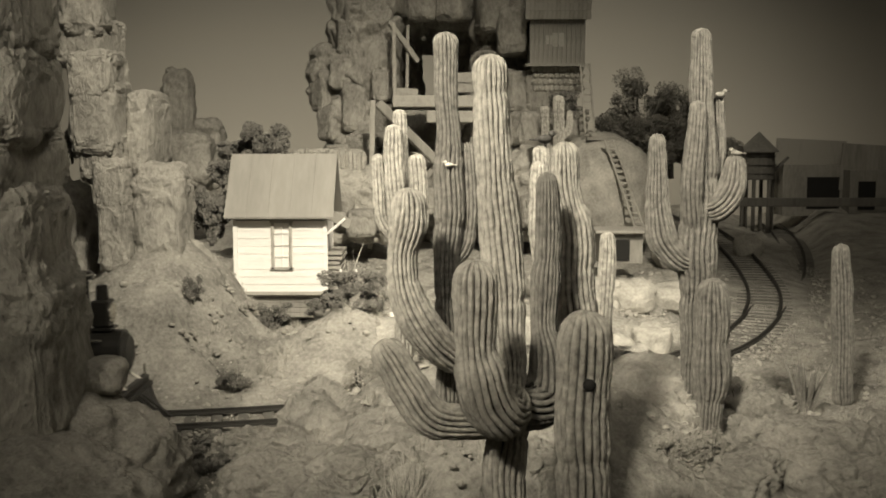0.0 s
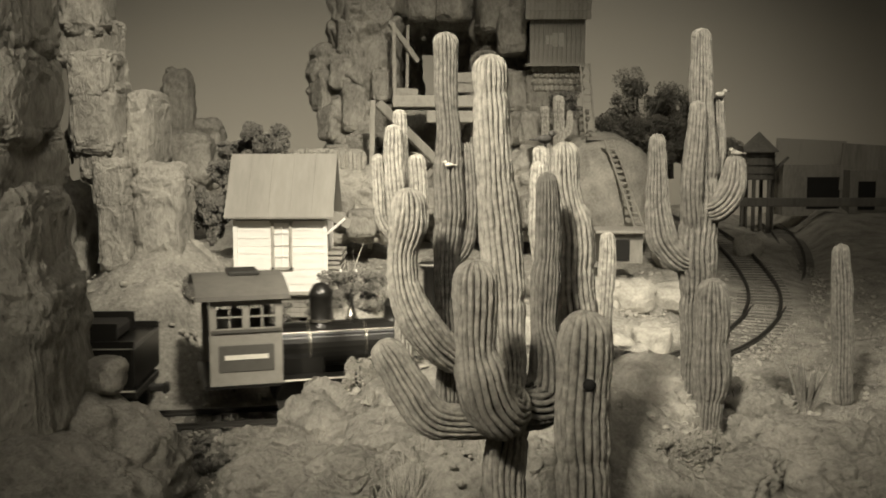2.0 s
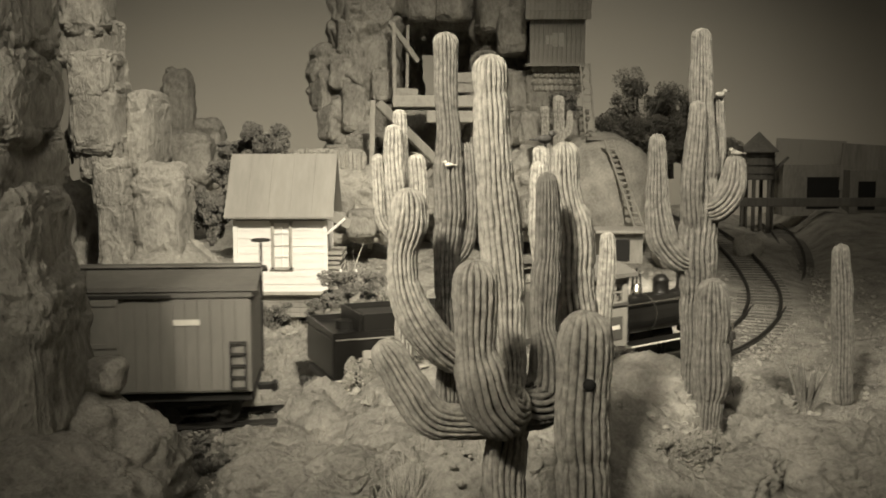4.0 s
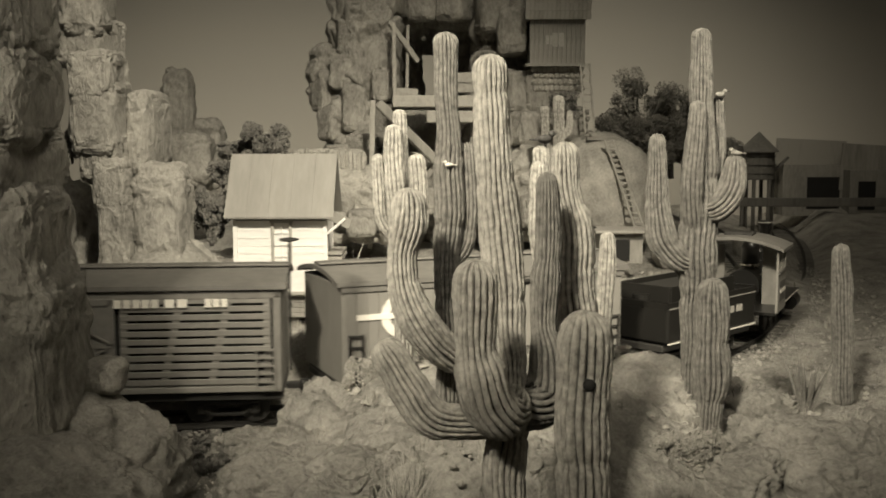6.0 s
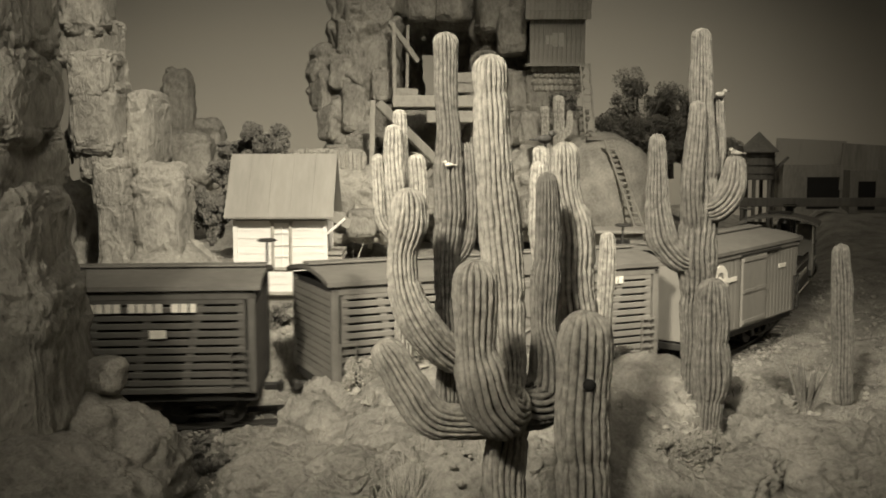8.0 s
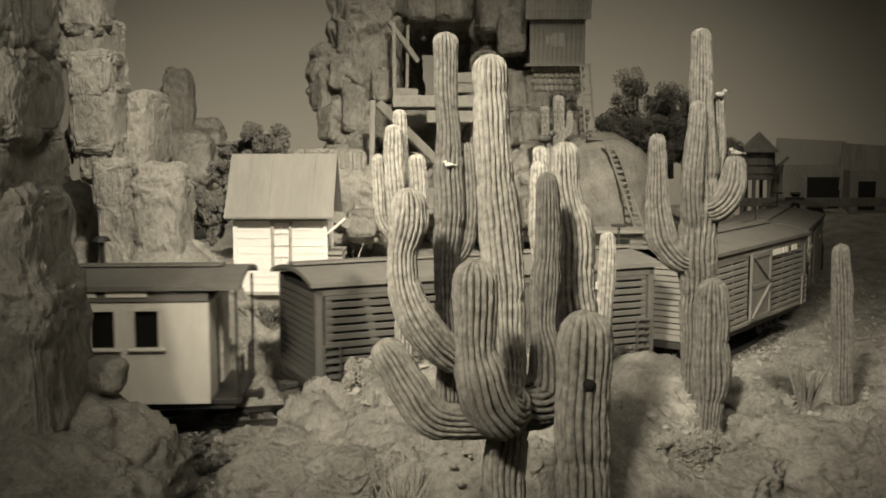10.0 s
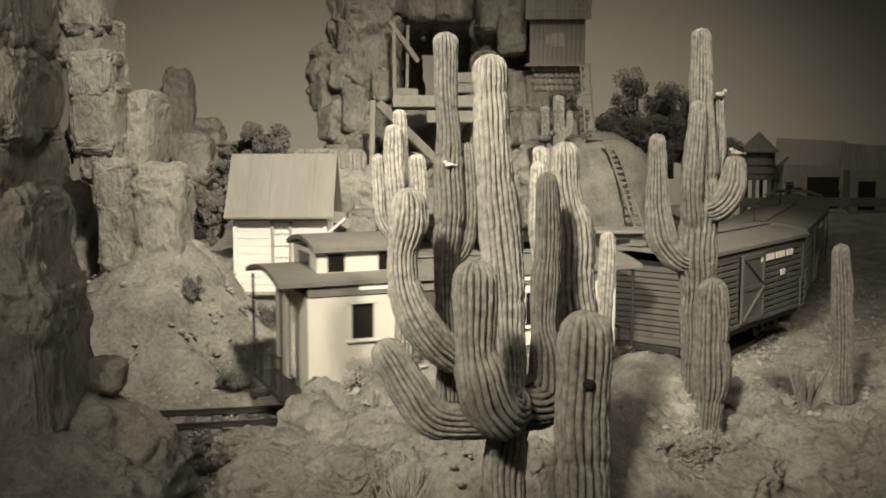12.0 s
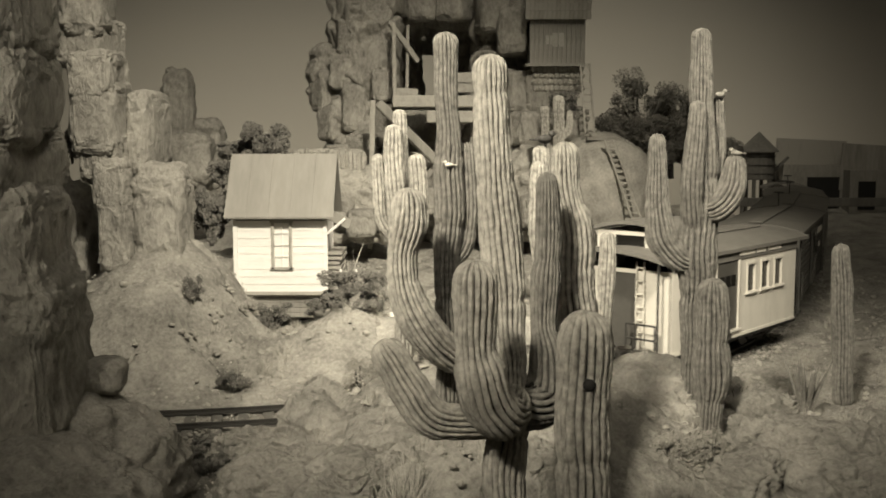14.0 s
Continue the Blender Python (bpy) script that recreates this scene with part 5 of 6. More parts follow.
# -- mine works on the mountain
def mine():
    ob = thing("timber_platform", (-0.93, 72.0, 7.83), "weathered timber mine platform on tall raking posts", "platform")
    Y = 72
    for a, b, w in (((-4.98, 71.0, 2.47), (-4.71, 71.0, 12.49), 0.36), ((-4.41, 71.0, 12.34), (-0.47, 72.0, 8.41), 0.62), ((-3.31, 73.0, 7.79), (-3.37, 73.0, 17.85), 0.25), ((-2.54, 74.0, 12.31), (-2.44, 74.0, 17.76), 0.22),
                    ((2.02, 73.0, 3.05), (2.1, 73.0, 14.4), 0.4), ((-3.67, 73.5, 17.9), (-1.74, 74.0, 15.24), 0.35), ((-1.53, 72.5, 6.64), (1.79, 72.5, 11.69), 0.4)):
        part("post", beam(bmesh.new(), a, b, w), PLANK_PALE if w < 0.4 else PLANK, ob)
    for a, b in (((-3.43, 72.0, 12.45), (2.35, 72.0, 12.45)), ((-1.11, 71.5, 11.4), (2.34, 71.5, 11.4)), ((0.82, 73.0, 14.02), (2.38, 73.0, 14.1)), ((0.82, 73.0, 13.44), (2.38, 73.0, 13.44)), ((-3.72, 74.0, 13.09), (-1.74, 74.0, 12.97))):
        part("deck_beam", beam(bmesh.new(), a, b, 0.5, 0.8), PLANK_PALE, ob)
    part("deck", B((-0.63, 74.0, 12.11)[0], 74.5, (-0.63, 74.0, 12.11)[2], 6.0, 4.5, 0.3), PLANK, ob)
    # lookout cabin
    cx, cy, cz = (7.97, 74.0, 15.05)
    ob = thing("lookout_cabin", (cx, cy, cz), "board cabin on a stone base with a shingled roof", "cabin")
    w, h = 3.84, 3.12
    wall = part("wall", B(cx, cy + 1.5, cz + h / 2, w - 0.1, 2.8, h), SHED, ob)
    me = mesh_of("plank", B(0, 0, 0, 0.3, 0.08, h, 0.02), SHED, Vector(), False)
    for i in range(12):
        piece("plank", me, wall, (cx - w / 2 + 0.16 + i * (w - 0.3) / 11, cy + 0.06, cz + h / 2))
    for px, s in ((cx - 0.55, 0.5), (cx + 0.05, 0.8)):
        win = part("window", B(px, cy - 0.0, cz + h * 0.55, s, 0.06, s * 1.2), PALE_PANE, ob)
        part("window_frame", B(px, cy - 0.04, cz + h * 0.55, 0.06, 0.06, s * 1.2), SHED, win)
    part("roof", B(cx, cy + 1.4, cz + h + 1.0, w + 0.5, 3.6, 2.0, 0.1), PLANK, ob)
    shake = mesh_of("shake", B(0, 0, 0, 0.3, 0.1, 0.6, 0.02), PLANK, Vector(), False)
    roof = ob.children[-1]
    for r in range(4):
        for i in range(15):
            piece("shake", shake, roof, (cx - w / 2 - 0.2 + i * (w + 0.4) / 14, cy - 0.46 + 0.03 * (r % 2), cz + h + 0.25 + r * 0.5), (8, 0, random.uniform(-3, 3)))
    part("balcony", B(cx, cy - 0.2, cz - 0.05, w + 0.7, 1.2, 0.16), PLANK, ob)
    base = part("stone_base", B(cx, cy + 1.5, cz - 1.0, w - 0.4, 2.9, 1.9), ROCK, ob)
    for i in range(10):
        for j in range(4):
            x, z = cx - w / 2 + 0.35 + i * (w - 0.6) / 9 + 0.1 * (j % 2), cz - 0.3 - j * 0.45
            bm = bmesh.new()
            bmesh.ops.create_icosphere(bm, subdivisions=1, radius=0.24, matrix=Matrix.Translation((x, cy + 0.06, z)))
            part("stone", bm, ROCK_PALE, base)

    def climb(a, b, w, n, label):
        ob = thing("ladder", a, label, "ladder", "mine ladders")
        a, b = Vector(a), Vector(b)
        for s in (-1, 1):
            part("rail", beam(bmesh.new(), a + Vector((s * w / 2, 0, 0)), b + Vector((s * w / 2, 0, 0)), 0.13), PLANK_PALE, ob)
        for i in range(n):
            c = a.lerp(b, (i + 0.5) / n)
            part("rung", B(c.x, c.y, c.z, w, 0.1, 0.1), PLANK_PALE, ob)

    climb((10.13, 72.5, 10.3), (9.71, 72.5, 15.06), 0.62, 10, "bleached wooden ladder up to the cabin")
    climb((13.12, 69.5, 4.08), (11.22, 71.0, 9.84), 0.6, 15, "bleached wooden ladder leaning on a rock slope")
    ob = thing("landing", (10.76, 72.5, 9.76), "small timber landing between two ladders", "platform")
    part("deck", B(*(10.91, 73.0, 9.91), 2.0, 1.5, 0.2), PLANK, ob)
    ob = thing("mine_shed", (10.66, 62.0, 3.47), "low dark shed with a flat board roof", "shed")
    x, y, z = (10.81, 63.0, 4.05)
    part("wall", B(x, y + 1.0, z - 0.7, 2.6, 2, 1.8), SHED, ob)
    part("doorway", B(x, y - 0.03, z - 0.8, 1.0, 0.1, 1.3), DARK, ob)
    part("roof", B(x, y + 0.8, z + 0.35, 3.3, 2.8, 0.2, 0.03), PLANK, ob)


mine()


def wall_of_posts():
    ob = thing("palisade", (-7.32, 70.0, 7.9), "row of rough pale upright posts on a rock ledge", "fence")
    for i in range(17):
        x, y, z = (-9.45, 69.0, 7.75)
        bm = bmesh.new()
        h = 1.4 + 0.35 * noise.noise(Vector((i * 1.7, 0, 0)))
        beam(bm, (x + i * 0.26, y + random.uniform(-0.1, 0.1), z - 0.2), (x + i * 0.26 + random.uniform(-0.06, 0.06), y, z + h), 0.19)
        part("post", bm, ROCK_PALE, ob)


wall_of_posts()


# -- buildings in the distance
def town():
    x, y, z = (33.67, 112.0, 3.9)
    z = top(x, y) - 0.1
    ob = thing("water_tower", (x, y, z), "dark wooden water tank with a conical roof", "water tower")
    zt = (33.62, 112.0, 5.35)[2]
    for a in range(6):
        ca, sa = 1.6 * math.cos(a * math.pi / 3), 1.6 * math.sin(a * math.pi / 3)
        part("leg", beam(bmesh.new(), (x + ca, y + sa, z), (x + ca, y + sa, zt), 0.35), TANK, ob)
    hh = 3.03
    part("tank", lathe(bmesh.new(), (x, y, zt), [(1.7, 0), (1.75, 0.1), (1.7, hh - 0.1), (1.68, hh)], 24), TANK, ob)
    for k in (0.2, 0.5, 0.8):
        part("hoop", C((x, y, zt + hh * k), (x, y, zt + hh * k + 0.08), 1.8, n=24), IRON, ob)
    part("roof", lathe(bmesh.new(), (x, y, zt + hh), [(2.1, -0.1), (2.05, 0.05), (0.1, 2.00), (0.02, 2.06)], 24), TANK, ob)
    part("spout", beam(bmesh.new(), (x + 1.6, y, zt + 0.8), (x + 3.2, y, zt + 2.4), 0.3), TANK, ob)
    for a, b, hgt, door, label in (((36.4, 112.0, 3.6), (43.37, 112.0, 3.6), 3.33, 0.62, "long low depot with a lean-to roof and dark bay"), ((42.78, 110.0, 3.54), (47.96, 110.0, 3.54), 2.85, 0.35, "plain pale depot wing with a dark doorway")):
        cx, w = (a[0] + b[0]) / 2, b[0] - a[0]
        z = min(a[2], top(cx, a[1])) - 0.5
        hgt += a[2] - z
        ob = thing("depot_building", (cx, a[1], z), label, "building")
        part("wall", B(cx, a[1] + 2, z + hgt / 2, w, 4, hgt), SHED, ob)
        dw = w * (0.5 if door > 0.5 else 0.35)
        part("doorway", B(a[0] + w * door, a[1] - 0.02, z + hgt * 0.45, dw, 0.12, hgt * 0.62), DARK, ob)
        part("roof", beam(bmesh.new(), (a[0] - 0.3, a[1] + 2, z + hgt + 0.35), (b[0] + 0.3, a[1] + 2, z + hgt - 0.0), 0.25, 5.0), PLANK, ob)
    # low dark embankment under the depot
    part_z = (38.91, 108.0, 3.54)
    ob = thing("retaining_wall", part_z, "long dark timber retaining wall", "wall")
    part("sleeper_wall", B(part_z[0] + 3, 108, part_z[2] - 0.35, 26, 0.5, 0.9, 0.05), TANK, ob)


town()


# -- plants
def leaf_cloud(center, size, n, leaf, seed, puffs_n=18, spread=0.56, puff=(0.3, 0.5)):
    """Many small leaves in an uneven clump."""
    rnd = random.Random(seed)
    V, F = [], []
    puffs = [(Vector((rnd.uniform(-1, 1), rnd.uniform(-1, 1), rnd.uniform(-1, 1))) * spread, rnd.uniform(*puff)) for _ in range(puffs_n)]
    for _ in range(n):
        c, r = rnd.choice(puffs)
        d = Vector((rnd.gauss(0, 1), rnd.gauss(0, 1), rnd.gauss(0, 1))).normalized()
        p = c + d * r * rnd.uniform(0.75, 1.08)
        p = Vector((center[0] + p.x * size[0] / 2, center[1] + p.y * size[1] / 2, center[2] + p.z * size[2] / 2))
        u = Vector((rnd.gauss(0, 1), rnd.gauss(0, 1), rnd.gauss(0, 1))).normalized()
        w = u.orthogonal().normalized()
        u, w = u * leaf * rnd.uniform(0.6, 1.3), w * leaf * 0.55
        k = len(V)
        V += [p - u, p + w, p + u, p - w]
        F += [(k, k + 1, k + 2), (k, k + 2, k + 3)]
    bm = bmesh.new()
    vs = [bm.verts.new(v) for v in V]
    for f in F:
        bm.faces.new([vs[i] for i in f])
    return bm


def bush(at, size, mat, n, leaf, seed, label, on_rock=False):
    if at[1] < 50 and not on_rock:
        at = (at[0], at[1], top(at[0], at[1]) + 0.12)
    ob = thing("desert_bush", at, label, "bush", "desert bushes")
    stem = bmesh.new()
    rnd = random.Random(seed)
    for _ in range(6):
        q = (at[0] + rnd.uniform(-0.3, 0.3) * size[0], at[1] + rnd.uniform(-0.3, 0.3) * size[1], at[2] + size[2] * rnd.uniform(0.5, 0.85))
        cyl(stem, (at[0], at[1], at[2] - 0.15), q, 0.035 * size[2], 0.012 * size[2], n=6)
    part("twig", stem, BARK, ob)
    part("foliage", leaf_cloud((at[0], at[1], at[2] + size[2] * 0.5), size, n * 7, leaf * 0.55, seed, 34, 0.72, (0.16, 0.32)), mat, ob)


def tree(at, h, crown, mat, seed, label):
    ob = thing("desert_tree", at, label, "tree", "desert trees")
    rnd = random.Random(seed)
    bm = bmesh.new()
    fork = Vector(at) + Vector((0, 0, h * 0.35))
    cyl(bm, Vector(at) - Vector((0, 0, 0.3)), fork, h * 0.05, h * 0.035, n=8)
    ends = []
    for i in range(15):
        q = Vector(at) + Vector((rnd.uniform(-0.42, 0.42) * crown[0], rnd.uniform(-0.3, 0.3) * crown[1], h * rnd.uniform(0.3, 0.92)))
        cyl(bm, fork, q, h * 0.03, h * 0.008, n=6)
        ends.append(q)
    part("trunk", bm, BARK, ob)
    for i, q in enumerate(ends):
        s = rnd.uniform(0.34, 0.52)
        part("crown", leaf_cloud(q, (crown[0] * s, crown[1] * s, crown[2] * s), 800, 0.12, seed * 10 + i), mat, ob)


def plants():
    bush((-10.37, 62.0, 8.18), (3.2, 2.4, 2.9), LEAF, 1500, 0.14, 1, "dense dark bush behind a shed roof")
    bush((-12.36, 63.0, 8.65), (2.4, 2, 1.4), LEAF, 700, 0.13, 2, "dense dark bush behind a shed roof")
    bush((-11.78, 53.0, 4.75), (2.2, 2.2, 3.0), LEAF, 1100, 0.12, 3, "dark bush against a rock wall")
    bush((-11.77, 56.0, 7.48), (1.6, 1.6, 1.4), LEAF, 500, 0.12, 21, "dark bush against a rock wall")
    bush((-3.95, 45.6, 1.76), (3.2, 2.0, 1.8), LEAF, 1700, 0.09, 4, "grey-green bush beside the track")
    bush((-7.85, 47.0, 0.76), (2.0, 1.2, 1.2), LEAF, 600, 0.09, 5, "low dark bush under a shed")
    bush((-8.68, 46.0, 1.43), (1.0, 1, 0.8), LEAF_PALE, 400, 0.08, 6, "low dry bush under a shed")
    bush((-2.63, 46.0, 1.17), (2.0, 1.4, 1.7), LEAF_PALE, 600, 0.08, 7, "low dry bush beside the track")
    bush((9.01, 31.0, 2.33), (0.8, 0.7, 0.7), LEAF_PALE, 400, 0.05, 11, "dry lichen-like shrub among rocks")
    bush((-8.28, 40.6, -0.14), (1.5, 0.9, 0.8), LEAF, 450, 0.07, 12, "flowering low shrub beside the rails")
    bush((-10.59, 44.0, 2.06), (0.9, 0.8, 1.0), LEAF, 350, 0.07, 13, "flowering low shrub on a rock bank")
    bush((-4.05, 40.0, 1.25), (1.0, 0.8, 0.7), LEAF_PALE, 350, 0.06, 14, "low dry bush beside the track")
    bush((8.04, 71.0, 11.09), (2.2, 1.5, 2.2), LEAF, 700, 0.12, 15, "dark bush under a cabin")
    bush((5.83, 33.0, 3.12), (1.2, 0.8, 0.5), LEAF_PALE, 500, 0.05, 16, "tuft of dry flowering weed")
    bush((-0.71, 33.0, 2.56), (1.4, 0.9, 0.5), LEAF_PALE, 400, 0.05, 17, "tuft of dry flowering weed")
    bush((-17.67, 50.0, 9.0), (0.8, 0.8, 1.6), LEAF, 300, 0.1, 18, "dark bush wedged between rock columns")
    bush((-5.6, 45.5, 1.27), (1.2, 1.0, 0.9), LEAF, 450, 0.08, 24, "low grey bush on a sandy bank")
    bush((-2.3, 50.0, 1.49), (1.6, 1.2, 1.1), LEAF_PALE, 500, 0.08, 25, "low dry bush beside the track")
    bush((14.99, 60.0, -0.28), (1.4, 1.2, 0.8), LEAF_PALE, 400, 0.08, 26, "low dry bush beside the branch track")
    bush((11.42, 38.0, 1.92), (0.9, 0.8, 0.6), LEAF, 350, 0.06, 27, "low dark weed among stones")
    bush((6.17, 26.6, 1.46), (1.7, 1.0, 1.2), LEAF_PALE, 1400, 0.05, 40, "dry lichen-like shrub among rocks", True)
    bush((7.24, 27.2, 1.54), (1.1, 0.9, 1.0), LEAF_PALE, 900, 0.05, 41, "dry lichen-like shrub among rocks", True)
    bush((8.82, 30.6, 2.27), (1.0, 0.8, 0.9), LEAF_PALE, 700, 0.05, 42, "dry lichen-like shrub beside a cactus foot", True)
    bush((-2.48, 31.2, 2.11), (1.25, 0.9, 1.5), LEAF_PALE, 1500, 0.05, 43, "pale coral-like shrub on a rocky mound", True)
    bush((5.47, 32.5, 3.14), (1.2, 0.8, 0.6), LEAF_PALE, 700, 0.05, 44, "tuft of pale flowering weed on a rock", True)
    bush((6.10, 32.0, 2.98), (0.9, 0.7, 0.4), LEAF_PALE, 500, 0.05, 45, "tuft of pale flowering weed on a rock", True)
    bush((-0.24, 31.0, 2.60), (1.6, 0.8, 0.5), LEAF_PALE, 600, 0.05, 46, "tuft of pale flowering weed on a rock", True)
    bush((-8.36, 33.7, 0), (1.2, 0.8, 0.8), LEAF, 550, 0.06, 60, "low flowering weed beside the ballast")
    bush((-7.22, 33.5, 0), (1.2, 0.8, 0.7), LEAF, 550, 0.06, 61, "low flowering weed beside the ballast")
    bush((-8.27, 31.6, 0), (1.1, 0.8, 0.7), LEAF, 500, 0.06, 62, "low flowering weed beside the ballast")
    bush((-6.25, 32.2, 0), (1.0, 0.8, 0.6), LEAF, 450, 0.06, 63, "low flowering weed beside the ballast")
    bush((-7.52, 32.2, 0), (1.1, 0.8, 0.7), LEAF, 450, 0.06, 64, "low flowering weed beside the ballast")
    bush((-7.20, 34.5, 0), (0.9, 0.6, 0.5), LEAF, 350, 0.06, 65, "low flowering weed beside the ballast")
    bush((-5.94, 33.4, 0), (0.9, 0.7, 0.6), LEAF, 350, 0.06, 66, "low flowering weed beside the ballast")
    bush((-8.23, 34.7, 0), (0.8, 0.6, 0.5), LEAF, 300, 0.06, 67, "low flowering weed beside the ballast")
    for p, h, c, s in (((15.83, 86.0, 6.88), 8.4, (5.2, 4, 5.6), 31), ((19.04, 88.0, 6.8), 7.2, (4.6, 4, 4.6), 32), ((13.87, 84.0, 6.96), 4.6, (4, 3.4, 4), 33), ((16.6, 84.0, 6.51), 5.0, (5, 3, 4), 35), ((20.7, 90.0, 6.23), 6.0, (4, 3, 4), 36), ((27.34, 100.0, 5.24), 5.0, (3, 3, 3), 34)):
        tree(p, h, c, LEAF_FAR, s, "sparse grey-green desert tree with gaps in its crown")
    # agave
    x, y, z = (12.39, 35.0, 1.6)
    z = min(z, top(x, y) + 0.1)
    ob = thing("agave", (x, y, z), "spiky agave with stiff upright blades", "plant")
    for i in range(15):
        a = i * 2.4
        ln, out = random.uniform(1.2, 2.0), random.uniform(0.1, 0.5)
        tipv = Vector((x + out * ln * math.cos(a), y + out * ln * math.sin(a), z + ln * math.sqrt(1 - out * out * 0.8)))
        bm = bmesh.new()
        cyl(bm, (x + 0.1 * math.cos(a), y + 0.1 * math.sin(a), z - 0.1), tipv, 0.12, 0.012, n=5)
        part("blade", bm, LEAF, ob)
    # dry grass tufts and weeds
    V, F = [], []
    rnd = random.Random(5)
    tufts = [((-0.93, 24.0, 1.46), 1.7, 60), ((-4.9, 33.5, 0.64), 0.7, 70), ((-4.16, 33.5, 0.74), 0.6, 50), ((-7.26, 42.0, 0.8), 0.9, 40), ((-6.72, 43.0, 0.81), 0.8, 40), ((-0.62, 33.0, 2.47), 0.6, 60), ((6.19, 33.5, 3.1), 0.7, 60), ((7.2, 33.0, 2.65), 0.6, 50), ((2.81, 35.0, 2.58), 0.8, 40), ((-5.07, 52.0, 3.43), 2.0, 5),
             ((7.81, 29.0, 2.03), 0.5, 40), ((-4.3, 45.0, 1.37), 0.8, 40), ((1.38, 33.0, 2.65), 0.6, 40)]
    for _ in range(1100):
        x, y = rnd.uniform(-14, 24), rnd.uniform(22, 60)
        z, d = land(x, y)
        if d[0] > 2.4:
            tufts.append(((x, y, float(z[0])), rnd.uniform(0.25, 0.55), rnd.randint(5, 14)))
    for p, ln, n in tufts:
        zb = p[2] if ln > 1 else top(p[0], p[1])
        for _ in range(n):
            a, out, l = rnd.uniform(0, 6.3), rnd.uniform(0.1, 0.7), ln * rnd.uniform(0.5, 1.1)
            bx, by = p[0] + rnd.gauss(0, 0.16 * ln), p[1] + rnd.gauss(0, 0.16 * ln)
            w = 0.018
            k = len(V)
            tx, ty, tz = bx + l * out * math.cos(a), by + l * out * math.sin(a), zb + l * math.sqrt(1 - 0.6 * out)
            V += [((bx - w) * CM, by * CM, (zb - 0.2) * CM), ((bx + w) * CM, by * CM, (zb - 0.2) * CM), (tx * CM, ty * CM, tz * CM)]
            F.append((k, k + 1, k + 2))
    me = bpy.data.meshes.new("dry_grass")
    me.from_pydata(V, [], F)
    me.materials.append(GRASS)
    tagged(new("dry_grass", me), "scattered tufts of dry bleached grass", "grass", kind="stuff")


plants()


# -- loose stones
def scatter():
    rnd = random.Random(3)
    spots = []
    for s in np.arange(-18, 70, 0.036):
        x, y, h = line(s)
        for _ in range(2):
            q = rnd.gauss(0, 1.0) if rnd.random() < 0.55 else -rnd.uniform(0.8, 2.2)
            spots.append((x - math.sin(h) * q * 1.1, y + math.cos(h) * q * 1.1, -0.28 + rnd.uniform(-0.07, 0.05)))
    stones("ballast", spots, 0.05, 0.14, GRAVEL, "pale crushed-stone ballast along the track", "gravel")
    spots = []
    P = [(rnd.uniform(-20, 34), rnd.uniform(21, 75)) for _ in range(9500)]
    Z, D = land([p[0] for p in P], [p[1] for p in P])
    for (x, y), z, d in zip(P, Z, D):
        if d > 1.8:
            n = noise.fractal((x * 0.22, y * 0.22, 3.1), 0.9, 2.0, 5) * 0.5 * min(1, (d - 1.5) / 2.5)
            spots.append((x, y, z + n))
    blooms = []
    for p, r in (((-0.07, 33.0, 2.28), 1.0), ((6.1, 33.5, 3.2), 1.0), ((-8.27, 40.6, 0.2), 0.9), ((-10.59, 44.0, 2.31), 0.6), ((-4.05, 40.0, 1.47), 0.8), ((7.56, 33.0, 2.75), 0.8), ((-2.46, 31.0, 2.77), 0.6), ((-7.48, 31.0, 0.48), 1.0), ((7.36, 28.5, 2.09), 0.7)):
        for _ in range(45):
            x, y = p[0] + rnd.gauss(0, r * 0.5), p[1] + rnd.gauss(0, r * 0.4)
            blooms.append((x, y, top(x, y) + rnd.uniform(0.1, 0.6)))
    stones("wild_flowers", blooms, 0.02, 0.05, LINE, "tiny white flowers in low weeds", "flowers")
    stones("scree", spots, 0.03, 0.2, ROCK_PALE, "loose stones scattered over desert soil", "gravel")


scatter()


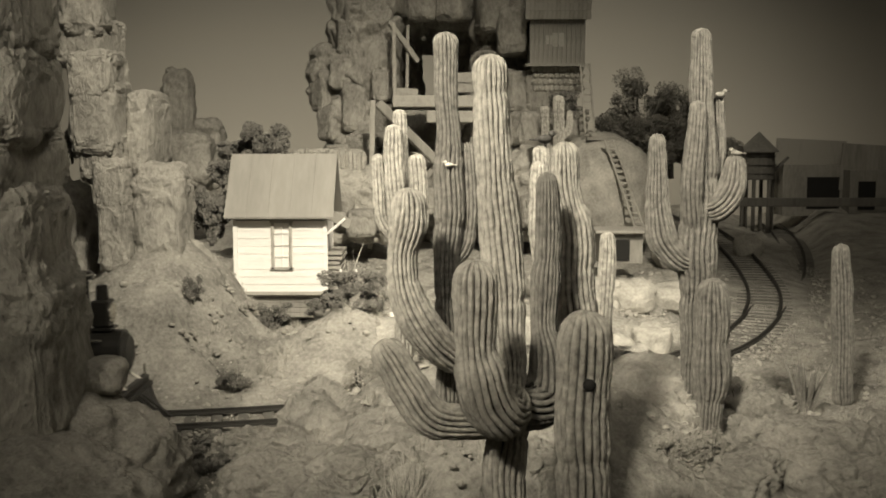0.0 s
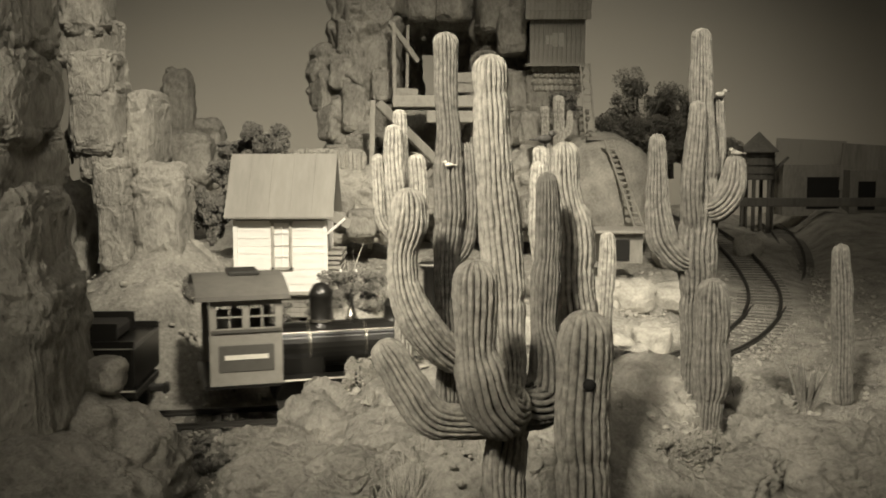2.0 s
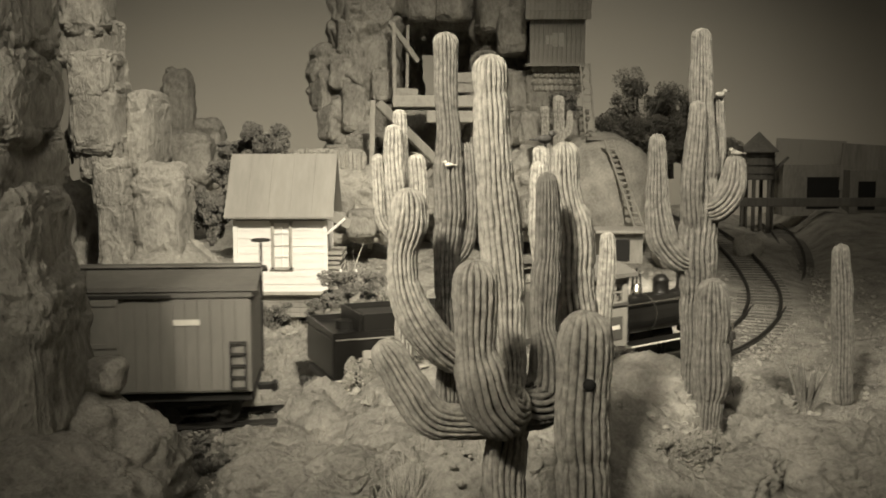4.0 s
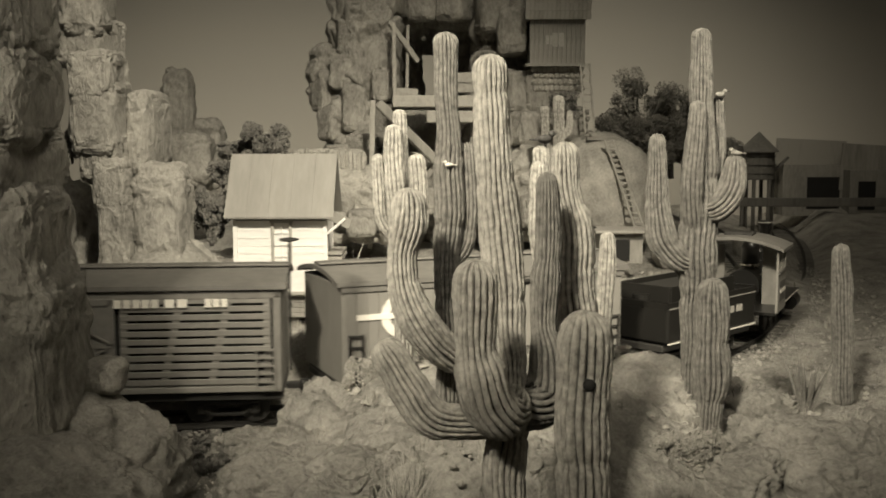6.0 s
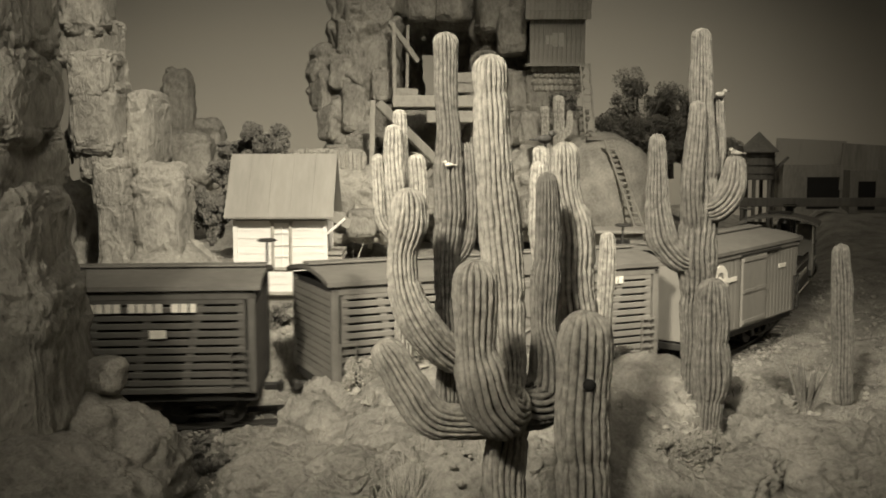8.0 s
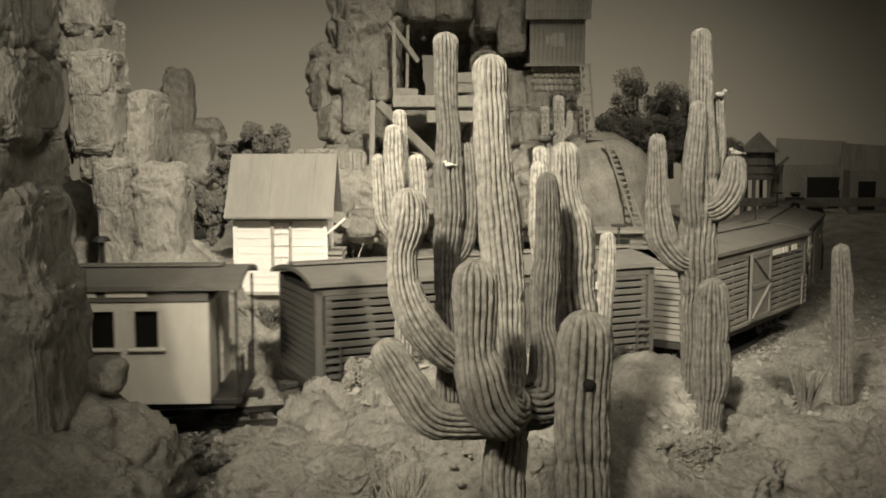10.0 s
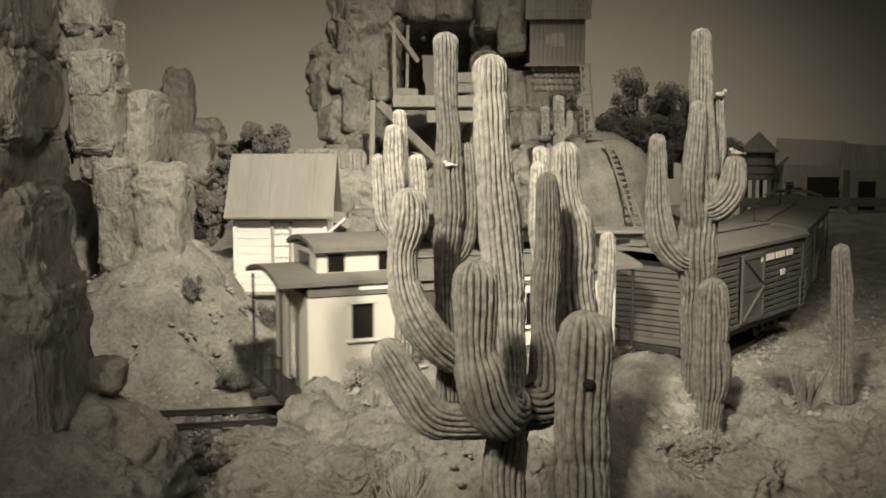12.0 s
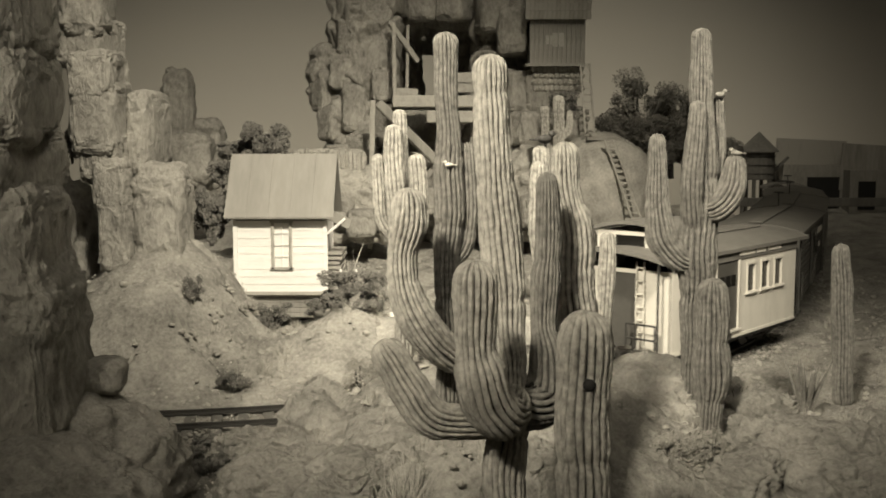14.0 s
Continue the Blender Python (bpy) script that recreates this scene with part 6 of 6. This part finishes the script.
# -- birds on the cacti
def bird(at, s, mat, turn, label):
    ob = thing("bird", at, label, "bird", "small birds")
    m = Matrix.Translation(at) @ pose(0, 0, 0, 0, 0, turn) @ Matrix.Scale(s, 4)

    def blob(name, c, size, mm):
        bm = bmesh.new()
        bmesh.ops.create_icosphere(bm, subdivisions=2, radius=1)
        for v in bm.verts:
            v.co = m @ Vector((c[0] + v.co.x * size[0], c[1] + v.co.y * size[1], c[2] + v.co.z * size[2]))
        part(name, bm, mm, ob, smooth=True)

    blob("body", (0, 0, 0.45), (0.62, 0.34, 0.36), mat)
    blob("head", (0.55, 0, 0.85), (0.28, 0.26, 0.26), mat)
    blob("tail", (-0.85, 0, 0.42), (0.5, 0.14, 0.08), mat)
    blob("wing", (-0.1, 0.3, 0.5), (0.55, 0.1, 0.24), mat)
    blob("wing", (-0.1, -0.3, 0.5), (0.55, 0.1, 0.24), mat)
    bm = bmesh.new()
    cyl(bm, (0.75, 0, 0.86), (1.05, 0, 0.82), 0.08, 0.01, n=8)
    bmesh.ops.transform(bm, matrix=m, verts=bm.verts)
    part("beak", bm, DARK, ob)
    bm = bmesh.new()
    for y in (-0.12, 0.12):
        cyl(bm, (0.05, y, -0.15), (0.05, y, 0.2), 0.04, n=6)
    bmesh.ops.transform(bm, matrix=m, verts=bm.verts)
    part("leg", bm, DARK, ob)


bird((2.89, 29.8, 9.98), 0.38, CROW, 20, "dark bird perched on a cactus top")
bird((7.92, 30.2, 11.29), 0.26, FEATHER, 0, "speckled bird perched on a cactus arm")
bird((8.23, 29.5, 9.66), 0.23, FEATHER, 180, "speckled bird perched on a cactus arm")
bird((0.14, 26.55, 9.45), 0.17, OWLW, 200, "small white owl peering from a cactus")


# -- the train runs along the line
def motions():
    for ob, half, s0 in TRAIN:
        rows = []
        for i in range(57):
            t = i * 0.25
            q = (t - 7) / 7
            s = s0 + 51.995 * q + 5.88 * q ** 2 - 2.601 * q ** 3 - 7.592 * q ** 4 + 0.488 * q ** 5 + 4.102 * q ** 6
            xa, ya, ha = line(s - half)
            xb, yb, hb = line(s + half)
            rows.append((t, pose((xa + xb) / 2 * CM, (ya + yb) / 2 * CM, 0, 0, 0, math.degrees(math.atan2(yb - ya, xb - xa)))))
        walk(ob, rows)


motions()
